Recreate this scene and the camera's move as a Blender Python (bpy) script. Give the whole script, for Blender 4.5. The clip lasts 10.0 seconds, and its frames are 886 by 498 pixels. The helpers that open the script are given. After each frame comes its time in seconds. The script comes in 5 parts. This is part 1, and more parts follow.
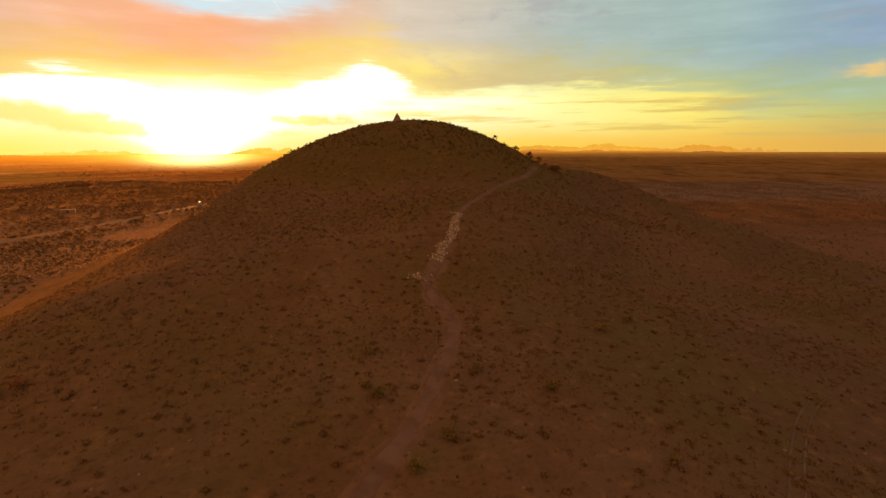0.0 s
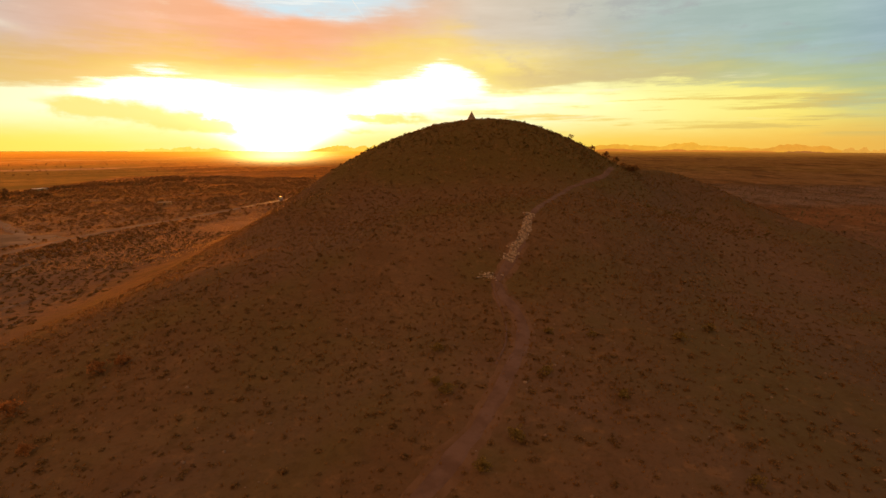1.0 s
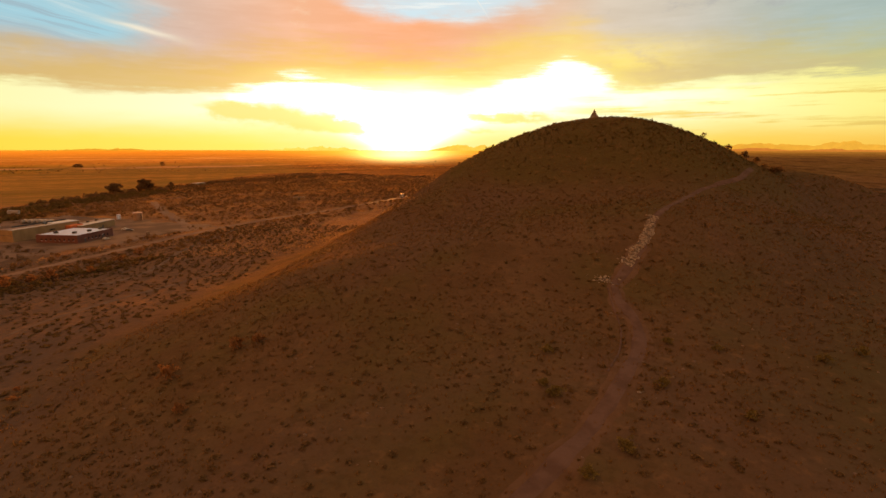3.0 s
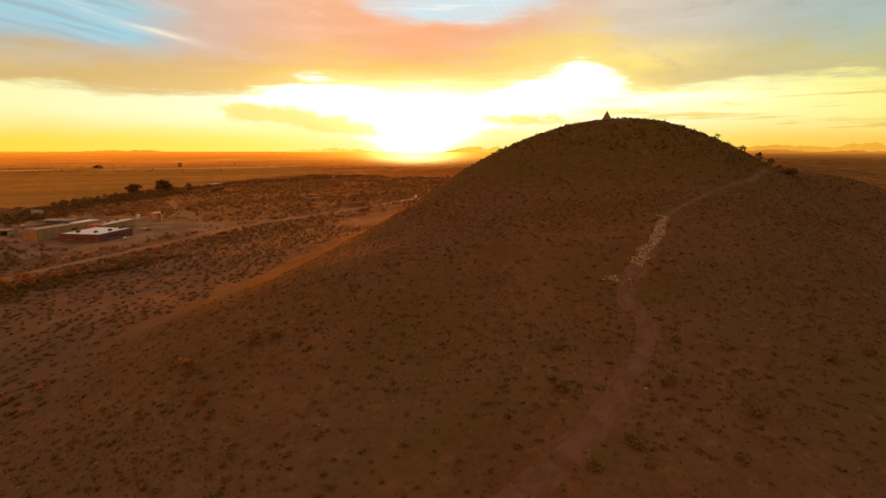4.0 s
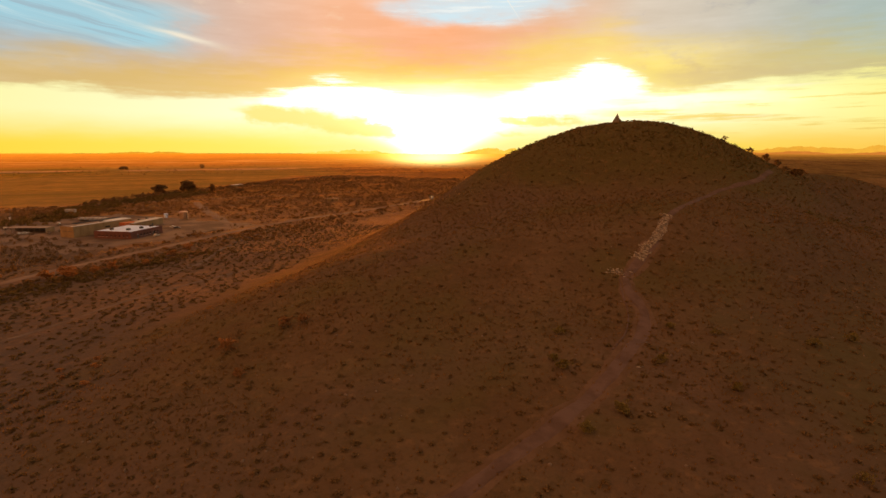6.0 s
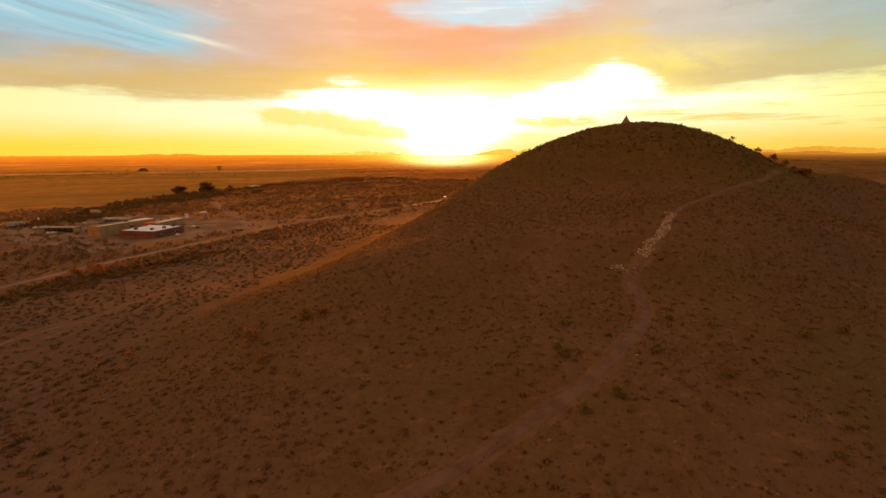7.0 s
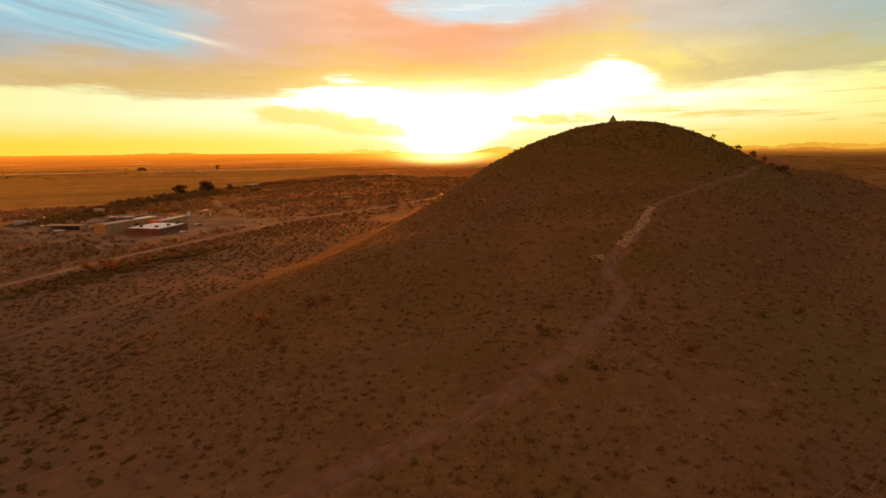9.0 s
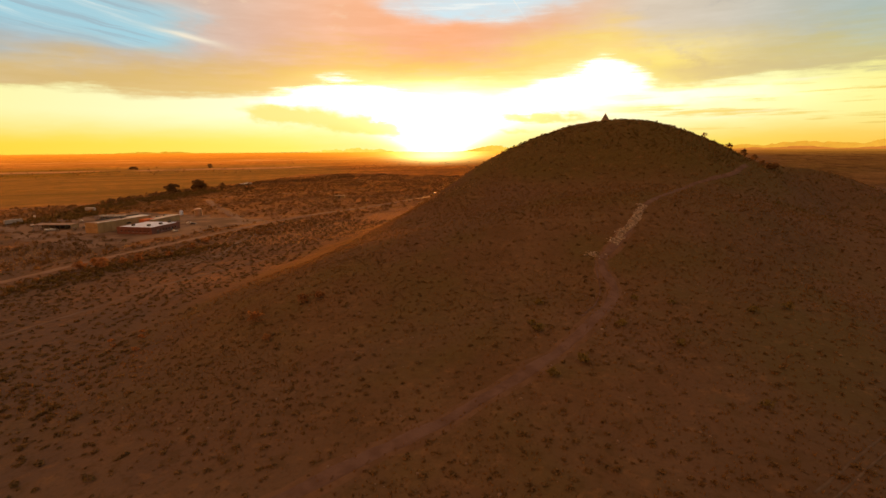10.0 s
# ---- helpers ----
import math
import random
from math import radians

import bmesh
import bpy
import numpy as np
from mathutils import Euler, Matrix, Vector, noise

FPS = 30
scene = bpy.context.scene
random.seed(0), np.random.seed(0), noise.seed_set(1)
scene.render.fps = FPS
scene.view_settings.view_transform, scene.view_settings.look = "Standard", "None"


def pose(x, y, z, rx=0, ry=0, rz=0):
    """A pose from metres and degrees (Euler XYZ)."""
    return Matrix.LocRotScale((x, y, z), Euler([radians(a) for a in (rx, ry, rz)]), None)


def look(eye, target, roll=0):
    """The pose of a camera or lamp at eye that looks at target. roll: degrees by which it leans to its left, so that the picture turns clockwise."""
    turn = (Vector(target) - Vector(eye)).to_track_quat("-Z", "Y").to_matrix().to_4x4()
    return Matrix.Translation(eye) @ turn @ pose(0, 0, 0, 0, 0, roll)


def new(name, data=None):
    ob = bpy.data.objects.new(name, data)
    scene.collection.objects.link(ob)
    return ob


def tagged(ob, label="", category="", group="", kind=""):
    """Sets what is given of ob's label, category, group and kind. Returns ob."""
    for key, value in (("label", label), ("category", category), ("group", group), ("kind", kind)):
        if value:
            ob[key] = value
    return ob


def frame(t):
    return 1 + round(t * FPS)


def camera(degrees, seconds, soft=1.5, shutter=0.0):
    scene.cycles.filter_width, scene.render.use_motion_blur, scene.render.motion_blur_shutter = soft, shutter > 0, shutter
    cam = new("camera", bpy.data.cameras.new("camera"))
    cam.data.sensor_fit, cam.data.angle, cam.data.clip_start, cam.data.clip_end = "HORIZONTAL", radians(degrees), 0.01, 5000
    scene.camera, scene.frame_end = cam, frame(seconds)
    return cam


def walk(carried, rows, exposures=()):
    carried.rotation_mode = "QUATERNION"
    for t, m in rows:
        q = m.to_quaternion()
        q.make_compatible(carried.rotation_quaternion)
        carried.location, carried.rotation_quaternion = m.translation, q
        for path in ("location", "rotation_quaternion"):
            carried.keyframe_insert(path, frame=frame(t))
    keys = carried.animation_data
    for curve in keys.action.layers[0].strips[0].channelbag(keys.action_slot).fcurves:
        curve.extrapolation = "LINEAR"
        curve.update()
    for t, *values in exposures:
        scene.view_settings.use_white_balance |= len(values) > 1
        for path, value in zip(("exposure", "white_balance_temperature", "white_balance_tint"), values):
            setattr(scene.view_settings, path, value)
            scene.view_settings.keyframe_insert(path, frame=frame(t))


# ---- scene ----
cam = camera(78.9, 10.0)
PATH = [
    (0, (1.742, -0.733, 48.432), (1.746, 1.234, 48.069), -0.1),
    (0.5, (1.351, -0.821, 48.576), (1.274, 1.144, 48.211), -0.1),
    (1, (1.265, -1.171, 48.734), (1.012, 0.778, 48.365), 0.2),
    (1.5, (1.422, -1.566, 48.598), (0.961, 0.345, 48.229), 0.2),
    (2, (1.539, -1.648, 48.426), (0.975, 0.235, 48.056), 0.2),
    (2.5, (1.551, -1.512, 48.677), (0.932, 0.353, 48.303), 0.2),
    (3, (1.802, -1.847, 48.691), (1.136, 0.002, 48.318), 0.2),
    (4.5, (3.91, -6.134, 48.432), (3.187, -4.305, 48.066), 0.2),
    (5, (4.906, -8.662, 48.532), (4.173, -6.838, 48.167), 0.2),
    (5.5, (6.225, -11.473, 48.582), (5.478, -9.654, 48.218), 0.2),
    (6, (7.837, -14.544, 48.54), (7.068, -12.733, 48.178), 0.2),
    (7.5, (13.66, -24.841, 48.715), (12.835, -23.055, 48.357), -0.1),
    (8, (15.689, -28.241, 48.692), (14.868, -26.453, 48.333), -0.2),
    (8.5, (17.154, -30.705, 48.92), (16.34, -28.914, 48.56), -0.3),
    (9, (17.829, -32.19, 49.092), (17.021, -30.397, 48.726), -0.3),
    (9.5, (18.009, -32.731, 49.002), (17.211, -30.935, 48.633), -0.3),
    (10, (18.2, -32.744, 48.756), (17.414, -30.943, 48.386), -0.3),
]
walk(cam, [(t, look(eye, target, roll)) for t, eye, target, roll in PATH])

# ---------------------------------------------------------------- world and sun
SUN_AZ, SUN_EL = 24.2, 3.0          # degrees left of +y, and above the horizon


def lin(r, g, b):
    """An 8-bit display colour as linear light."""
    return tuple(((v / 255) / 12.92 if v <= 10 else ((v / 255 + 0.055) / 1.055) ** 2.4) for v in (r, g, b)) + (1.0,)


def rgb(r, g, b):
    return (r, g, b, 1.0)


class Val:
    """A socket with arithmetic, to write shader maths as formulas."""

    def __init__(self, tree, socket):
        self.tree, self.socket = tree, socket

    def op(self, kind, *others):
        node = self.tree.nodes.new("ShaderNodeMath")
        node.operation = kind
        for slot, v in zip(node.inputs, (self, *others)):
            if isinstance(v, Val):
                self.tree.links.new(v.socket, slot)
            else:
                slot.default_value = v
        return Val(self.tree, node.outputs[0])

    def __add__(self, o): return self.op("ADD", o)
    def __sub__(self, o): return self.op("SUBTRACT", o)
    def __mul__(self, o): return self.op("MULTIPLY", o)
    def __truediv__(self, o): return self.op("DIVIDE", o)

    def inv(self): return (self * -1.0) + 1.0

    def step(self, lo, hi):
        """0 below lo, 1 above hi, smooth between; falling where lo > hi."""
        if lo > hi:
            return self.step(hi, lo).inv()
        node = self.tree.nodes.new("ShaderNodeMapRange")
        node.interpolation_type = "SMOOTHSTEP"
        self.tree.links.new(self.socket, node.inputs["Value"])
        node.inputs["From Min"].default_value, node.inputs["From Max"].default_value = lo, hi
        return Val(self.tree, node.outputs["Result"])

    def bell(self, centre, width):
        u = (self - centre) * (1.0 / width)
        return (u * u * -1.0).op("EXPONENT")


def link(tree, a, slot):
    if isinstance(a, Val):
        tree.links.new(a.socket, slot)
    else:
        slot.default_value = a


def blend(tree, a, b, fac, kind="MIX"):
    node = tree.nodes.new("ShaderNodeMix")
    node.data_type, node.blend_type = "RGBA", kind
    link(tree, fac, node.inputs[0])
    link(tree, a, node.inputs[6])
    link(tree, b, node.inputs[7])
    return Val(tree, node.outputs[2])


def ramp(tree, x, stops):
    node = tree.nodes.new("ShaderNodeValToRGB")
    link(tree, x, node.inputs[0])
    el = node.color_ramp.elements
    while len(el) < len(stops):
        el.new(0.5)
    for e, (at, colour) in zip(el, stops):
        e.position, e.color = at, colour
    return Val(tree, node.outputs[0])


def vec(tree, x, y, z):
    node = tree.nodes.new("ShaderNodeCombineXYZ")
    for v, slot in zip((x, y, z), node.inputs):
        link(tree, v, slot)
    return Val(tree, node.outputs[0])


def grain(tree, where, scale, detail=4.0, rough=0.55):
    node = tree.nodes.new("ShaderNodeTexNoise")
    node.noise_dimensions = "3D"
    tree.links.new(where.socket, node.inputs["Vector"])
    node.inputs["Scale"].default_value, node.inputs["Detail"].default_value, node.inputs["Roughness"].default_value = scale, detail, rough
    return Val(tree, node.outputs[0])


def build_world():
    world = bpy.data.worlds.new("sunset_sky")
    world.use_nodes = True
    scene.world = world
    t = world.node_tree
    t.nodes.clear()
    coord = t.nodes.new("ShaderNodeTexCoord")
    xyz = t.nodes.new("ShaderNodeSeparateXYZ")
    t.links.new(coord.outputs["Generated"], xyz.inputs[0])
    x, y, z = (Val(t, s) for s in xyz.outputs)
    c, s = math.cos(radians(SUN_AZ)), math.sin(radians(SUN_AZ))
    ahead, right = x * -s + y * c, x * c + y * s
    az = right.op("ARCTAN2", ahead) * (180 / math.pi)       # degrees right of the sun
    el = z.op("ARCSINE") * (180 / math.pi)

    def cloud(seed, ka, ke, detail=5.0, rough=0.55):
        return grain(t, vec(t, az * ka, el * ke, seed), 1.0, detail, rough)

    n1, n2, n3 = cloud(3.1, 0.09, 0.35), cloud(9.7, 0.16, 0.75, 6.0, 0.6), cloud(17.3, 0.05, 0.16)
    torn = cloud(71.0, 0.11, 1.3, 7.0, 0.64)
    curl = cloud(23.0, 0.28, 0.55, 6.0, 0.62)
    a = az + (n1 - 0.5) * 9.0 + (curl - 0.5) * 5.0
    e = el + (n2 - 0.5) * 2.2 + (n1 - 0.5) * 1.0
    f = el + (curl - 0.5) * 2.4 + (torn - 0.5) * 0.9
    u = (az + 40.0) * (1 / 110)

    def across(*stops):
        return ramp(t, u, [((d + 40) / 110, lin(*rgb)) for d, rgb in stops])

    # the bright strip under the cloud deck
    low = across((-38, (255, 220, 70)), (-15, (255, 238, 104)), (0, (255, 246, 170)), (18, (255, 226, 92)), (38, (255, 206, 84)), (50, (246, 190, 80)), (62, (226, 176, 84)))
    mid = across((-38, (255, 248, 176)), (-15, (255, 255, 214)), (0, (255, 252, 222)), (20, (255, 253, 205)), (30, (255, 252, 184)), (40, (255, 246, 150)), (49, (255, 236, 122)), (55, (226, 212, 118)), (62, (190, 196, 126)))
    colour = blend(t, low, mid, (el + (n2 - 0.5) * 1.2).step(0.2, 3.6))
    # thin yellow clouds within it: a wedge beside the sun, and strips
    lean = f + (az + 10.0) * 0.11
    wedge = (lean - 2.6).bell(0, 1.05) * (a + 11.0).op("ABSOLUTE").step(9.0, 5.0)
    thin = wedge + (f - 2.95).bell(0, 0.5) * (a - 11.0).bell(0, 5.5) * 0.85 + (f - 1.6).bell(0, 0.35) * (a - 9.0).bell(0, 3.5) * 0.5
    streaks = cloud(31.0, 0.07, 1.15, 6.0, 0.64).step(0.50, 0.62) * az.step(12, 24) * el.step(0.8, 1.8) * el.step(6.5, 4.5)
    colour = blend(t, colour, across((-38, (250, 225, 120)), (0, (250, 218, 96)), (40, (236, 200, 100)), (62, (198, 180, 110))), thin.step(0.15, 0.8) * 0.85 + streaks * 0.85)
    # the deck
    base = (az.bell(-10, 5.5) * 1.5 + az.bell(17.3, 3.7) * 3.1 + az.bell(11.5, 3.6) * 1.7 + az.bell(36, 10) * 1.5 - az.step(44, 56) * 1.2) + 5.0
    up = e - base + (torn - 0.5) * (az.step(-20, -11) * 2.6 + 1.1)
    lower = across((-38, (214, 184, 126)), (-24, (226, 188, 116)), (-12, (248, 196, 100)), (-2, (255, 206, 96)), (9, (255, 214, 112)), (19, (250, 214, 128)), (30, (214, 194, 132)), (48, (184, 192, 142)), (62, (168, 188, 150)))
    upper = across((-38, (160, 178, 188)), (-25, (204, 186, 174)), (-10, (248, 186, 146)), (1, (255, 178, 128)), (12, (240, 186, 146)), (20, (220, 202, 180)), (27, (206, 196, 178)), (37, (174, 188, 180)), (50, (160, 184, 178)), (62, (142, 166, 188)))
    deck = blend(t, lower, upper, (up + (n3 - 0.5) * 4.0 + (curl - 0.5) * 2.6).step(0.8, 5.4))
    edge = (up + (n2 - 0.5) * 2.5).step(1.9, 0.0) * az.bell(8, 22) * 0.85
    deck = blend(t, deck, lin(255, 238, 150), edge)
    # bright curls at the lit end of the deck
    deck = blend(t, deck, lin(255, 228, 124), (f - 8.0).bell(0, 1.9) * (a - 22.5).bell(0, 5.0) * curl.step(0.30, 0.56))
    deck = blend(t, deck, lin(255, 255, 255), (n2 - 0.5) * 0.16 + (torn - 0.5) * 0.12 + 0.02, "ADD")
    crisp, soft = up.step(-0.3, 0.55), (up + (n1 - 0.5) * 3.0).step(-1.6, 1.8)
    colour = blend(t, colour, deck, crisp + (soft - crisp) * (az.step(36, 56) * 0.85 + az.bell(3, 6) * 0.6))
    # the dark underside beyond the curls
    colour = blend(t, colour, across((-38, (205, 180, 130)), (20, (232, 200, 140)), (32, (212, 192, 138)), (62, (178, 186, 146))), (f - 6.9 + (az - 34.0) * 0.012).bell(0, 0.55) * (a - 33.0).op("ABSOLUTE").step(12.0, 7.0) * 0.65)
    fine = cloud(44.0, 0.085, 1.0, 6.0, 0.62)
    colour = blend(t, colour, lin(255, 246, 200), fine.step(0.56, 0.74) * az.step(10, 30) * az.step(56, 40) * el.step(1.5, 3.0) * el.step(8, 5.5) * 0.8)
    colour = blend(t, colour, rgb(0.5, 0.5, 0.5), (fine - 0.3) * 0.6, "SOFT_LIGHT")
    # puffs and rifts in the deck overhead
    puff = cloud(52.0, 0.13, 0.34, 7.0, 0.66)
    colour = blend(t, colour, lin(255, 226, 190), puff.step(0.57, 0.72) * up.step(1.5, 4.0) * az.step(24, 14) * 0.4)
    colour = blend(t, colour, lin(168, 166, 168), puff.step(0.46, 0.32) * up.step(2.0, 5.0) * (az.step(8, 22) * 0.45 + az.step(-14, -24) * 0.3))
    # holes in the deck, with cirrus drawn out through the western one
    slope = el + az * 0.20 + (n1 - 0.5) * 1.2
    comb = grain(t, vec(t, az * 0.045, slope * 1.25, 6.0), 1.0, 5.0, 0.6)
    hole = (el - 11.4 + (az + 33.0) * 0.10 + (n2 - 0.5) * 1.6).op("ABSOLUTE").step(3.0, 1.0) * (a + 33.0).step(12.5, 6.0)
    colour = blend(t, colour, lin(164, 212, 226), hole * (n3 * 0.7 + 0.5))
    colour = blend(t, colour, lin(232, 238, 232), hole * comb.step(0.48, 0.70) * 0.65)
    colour = blend(t, colour, lin(160, 176, 186), hole * comb.step(0.44, 0.32) * 0.6)
    pale = (e - 14.0).bell(0, 2.0) * (a - 5.0).bell(0, 9.5)
    colour = blend(t, colour, lin(214, 233, 240), pale.step(0.16, 0.8) * (n2 * 0.8 + 0.55))
    colour = blend(t, colour, lin(246, 246, 240), pale.step(0.2, 0.9) * torn.step(0.5, 0.64) * 0.7)
    wisp = (slope - 5.35).bell(0, 0.26) * (az + 23.5).bell(0, 2.8)
    colour = blend(t, colour, lin(252, 238, 212), wisp * 0.85)
    trace = (el - 14.2 + (az - 7.6) * 1.35).bell(0, 0.07) * (az - 7.6).bell(0, 1.1)
    colour = blend(t, colour, lin(255, 244, 226), trace * 0.6)
    tuft = (f - 6.3).bell(0, 0.4) * (a - 63.0).bell(0, 1.7)
    colour = blend(t, colour, lin(250, 205, 120), tuft * 0.8)
    # light from the sun behind the cloud: a cone over the horizon, and lit gaps
    cone = az / (el.op("MAXIMUM", 0.0) * 1.15 + 2.5)
    glow = cone.bell(0, 1.0) * (el - 1.6).bell(0, 2.9) * 9.0
    glow = glow + (a.bell(15.2, 5.2) * (e - 6.3 - (az - 15.0) * 0.16).bell(0, 1.9)) * 3.2 * up.step(0.35, -0.6) + (a + 9.5).op("ABSOLUTE").step(9.0, 5.5) * (f - 5.4).op("ABSOLUTE").step(1.7, 0.9) * 1.1 * up.step(0.4, -0.5)
    glow = glow + a.bell(24, 8) * (f - 4.7).bell(0, 0.7) * 0.7
    glow = glow * (thin.step(0.18, 0.62) * -0.82 + 1.0) + az.bell(2, 22) * (el - 3.2).bell(0, 3.0) * 0.26 * up.step(0.5, -0.6)
    sunny = t.nodes.new("ShaderNodeVectorMath")
    sunny.operation = "SCALE"
    sunny.inputs[0].default_value = (1.0, 0.78, 0.40)
    link(t, glow, sunny.inputs["Scale"])
    colour = blend(t, colour, Val(t, sunny.outputs[0]), 1.0, "ADD")

    sky = t.nodes.new("ShaderNodeTexSky")
    sky.sky_type, sky.sun_disc = "NISHITA", False
    sky.sun_elevation, sky.sun_rotation = radians(SUN_EL), radians(-SUN_AZ)
    sky.air_density, sky.dust_density = 1.2, 2.0
    clear = t.nodes.new("ShaderNodeVectorMath")
    clear.operation = "SCALE"
    t.links.new(sky.outputs[0], clear.inputs[0])
    clear.inputs["Scale"].default_value = 0.12
    # the lit deck goes on overhead and behind
    warm = blend(t, rgb(1.58, 0.54, 0.13), rgb(0.84, 0.36, 0.14), (el + (n3 - 0.5) * 30.0).step(8, 70))
    cool = blend(t, rgb(0.66, 0.47, 0.29), rgb(0.47, 0.345, 0.235), (el + (n3 - 0.5) * 30.0).step(8, 70))
    lit = blend(t, warm, cool, right.step(-0.7, 0.7))
    away = blend(t, Val(t, clear.outputs[0]), lit, n3.step(0.25, 0.5) * 0.35 + 0.6)
    near = az.op("ABSOLUTE").step(120, 70) * el.step(34, 15)
    colour = blend(t, away, colour, near)
    bg = t.nodes.new("ShaderNodeBackground")
    t.links.new(colour.socket, bg.inputs[0])
    bg.inputs[1].default_value = 1.0
    out = t.nodes.new("ShaderNodeOutputWorld")
    t.links.new(bg.outputs[0], out.inputs[0])


build_world()
sun = new("sun", bpy.data.lights.new("sun", "SUN"))
sun.data.energy, sun.data.angle, sun.data.color = 4.8, radians(1.2), (1.0, 0.33, 0.05)
s_el, s_az = radians(SUN_EL), radians(SUN_AZ)
SUN_DIR = Vector((-math.sin(s_az) * math.cos(s_el), math.cos(s_az) * math.cos(s_el), math.sin(s_el)))
sun.matrix_world = look((0, 0, 200), Vector((0, 0, 200)) - SUN_DIR)


# ---------------------------------------------------------------- materials
def material(name, shade, rough=0.9, bump=None, leaf=0.0, metal=0.0, spec=0.5, sheen_at=None):
    """shade(tree, position) gives the colour; bump(tree, position) a height in metres; leaf: share of light let through."""
    m = bpy.data.materials.new(name)
    m.use_nodes = True
    t = m.node_tree
    p = t.nodes["Principled BSDF"]
    geo = t.nodes.new("ShaderNodeNewGeometry")
    where = Val(t, geo.outputs["Position"])
    colour = shade(t, where)
    link(t, colour, p.inputs["Base Color"])
    p.inputs["Roughness"].default_value, p.inputs["Metallic"].default_value = rough, metal
    p.inputs["Specular IOR Level"].default_value = spec
    if sheen_at:
        link(t, sheen_at(t, where), p.inputs["Sheen Weight"])
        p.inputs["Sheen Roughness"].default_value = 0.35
        # orange tint puts the low sun's glare into the sheen
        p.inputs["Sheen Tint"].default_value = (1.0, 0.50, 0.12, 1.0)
    if bump:
        b = t.nodes.new("ShaderNodeBump")
        b.inputs["Distance"].default_value = 1.0
        link(t, bump(t, where), b.inputs["Height"])
        t.links.new(b.outputs[0], p.inputs["Normal"])
    if leaf:
        thru = t.nodes.new("ShaderNodeBsdfTranslucent")
        link(t, colour, thru.inputs[0])
        mix = t.nodes.new("ShaderNodeMixShader")
        mix.inputs[0].default_value = leaf
        t.links.new(p.outputs[0], mix.inputs[1])
        t.links.new(thru.outputs[0], mix.inputs[2])
        t.links.new(mix.outputs[0], t.nodes["Material Output"].inputs[0])
    return m


def two_tone(a, b, scale, lo=0.35, hi=0.65, fine=None):
    """A shade function: two colours mixed by noise of that scale, with finer grain."""
    def shade(t, w):
        c = blend(t, a, b, grain(t, w, scale).step(lo, hi))
        return blend(t, c, rgb(0.5, 0.5, 0.5), grain(t, w, fine or scale * 9, 3.0).step(0.3, 0.8) * 0.5, "OVERLAY")
    return shade


def island_shade(a, b):
    """Two colours, mixed leaf by leaf."""
    def shade(t, w):
        g = t.nodes.new("ShaderNodeNewGeometry")
        return blend(t, a, b, Val(t, g.outputs["Random Per Island"]))
    return shade


def piece_shade(a, b, scale=3.0):
    """Two colours, mixed object by object, with grain."""
    def shade(t, w):
        g = t.nodes.new("ShaderNodeObjectInfo")
        c = blend(t, a, b, Val(t, g.outputs["Random"]))
        return blend(t, c, rgb(0.5, 0.5, 0.5), grain(t, w, scale).step(0.3, 0.8) * 0.6, "OVERLAY")
    return shade


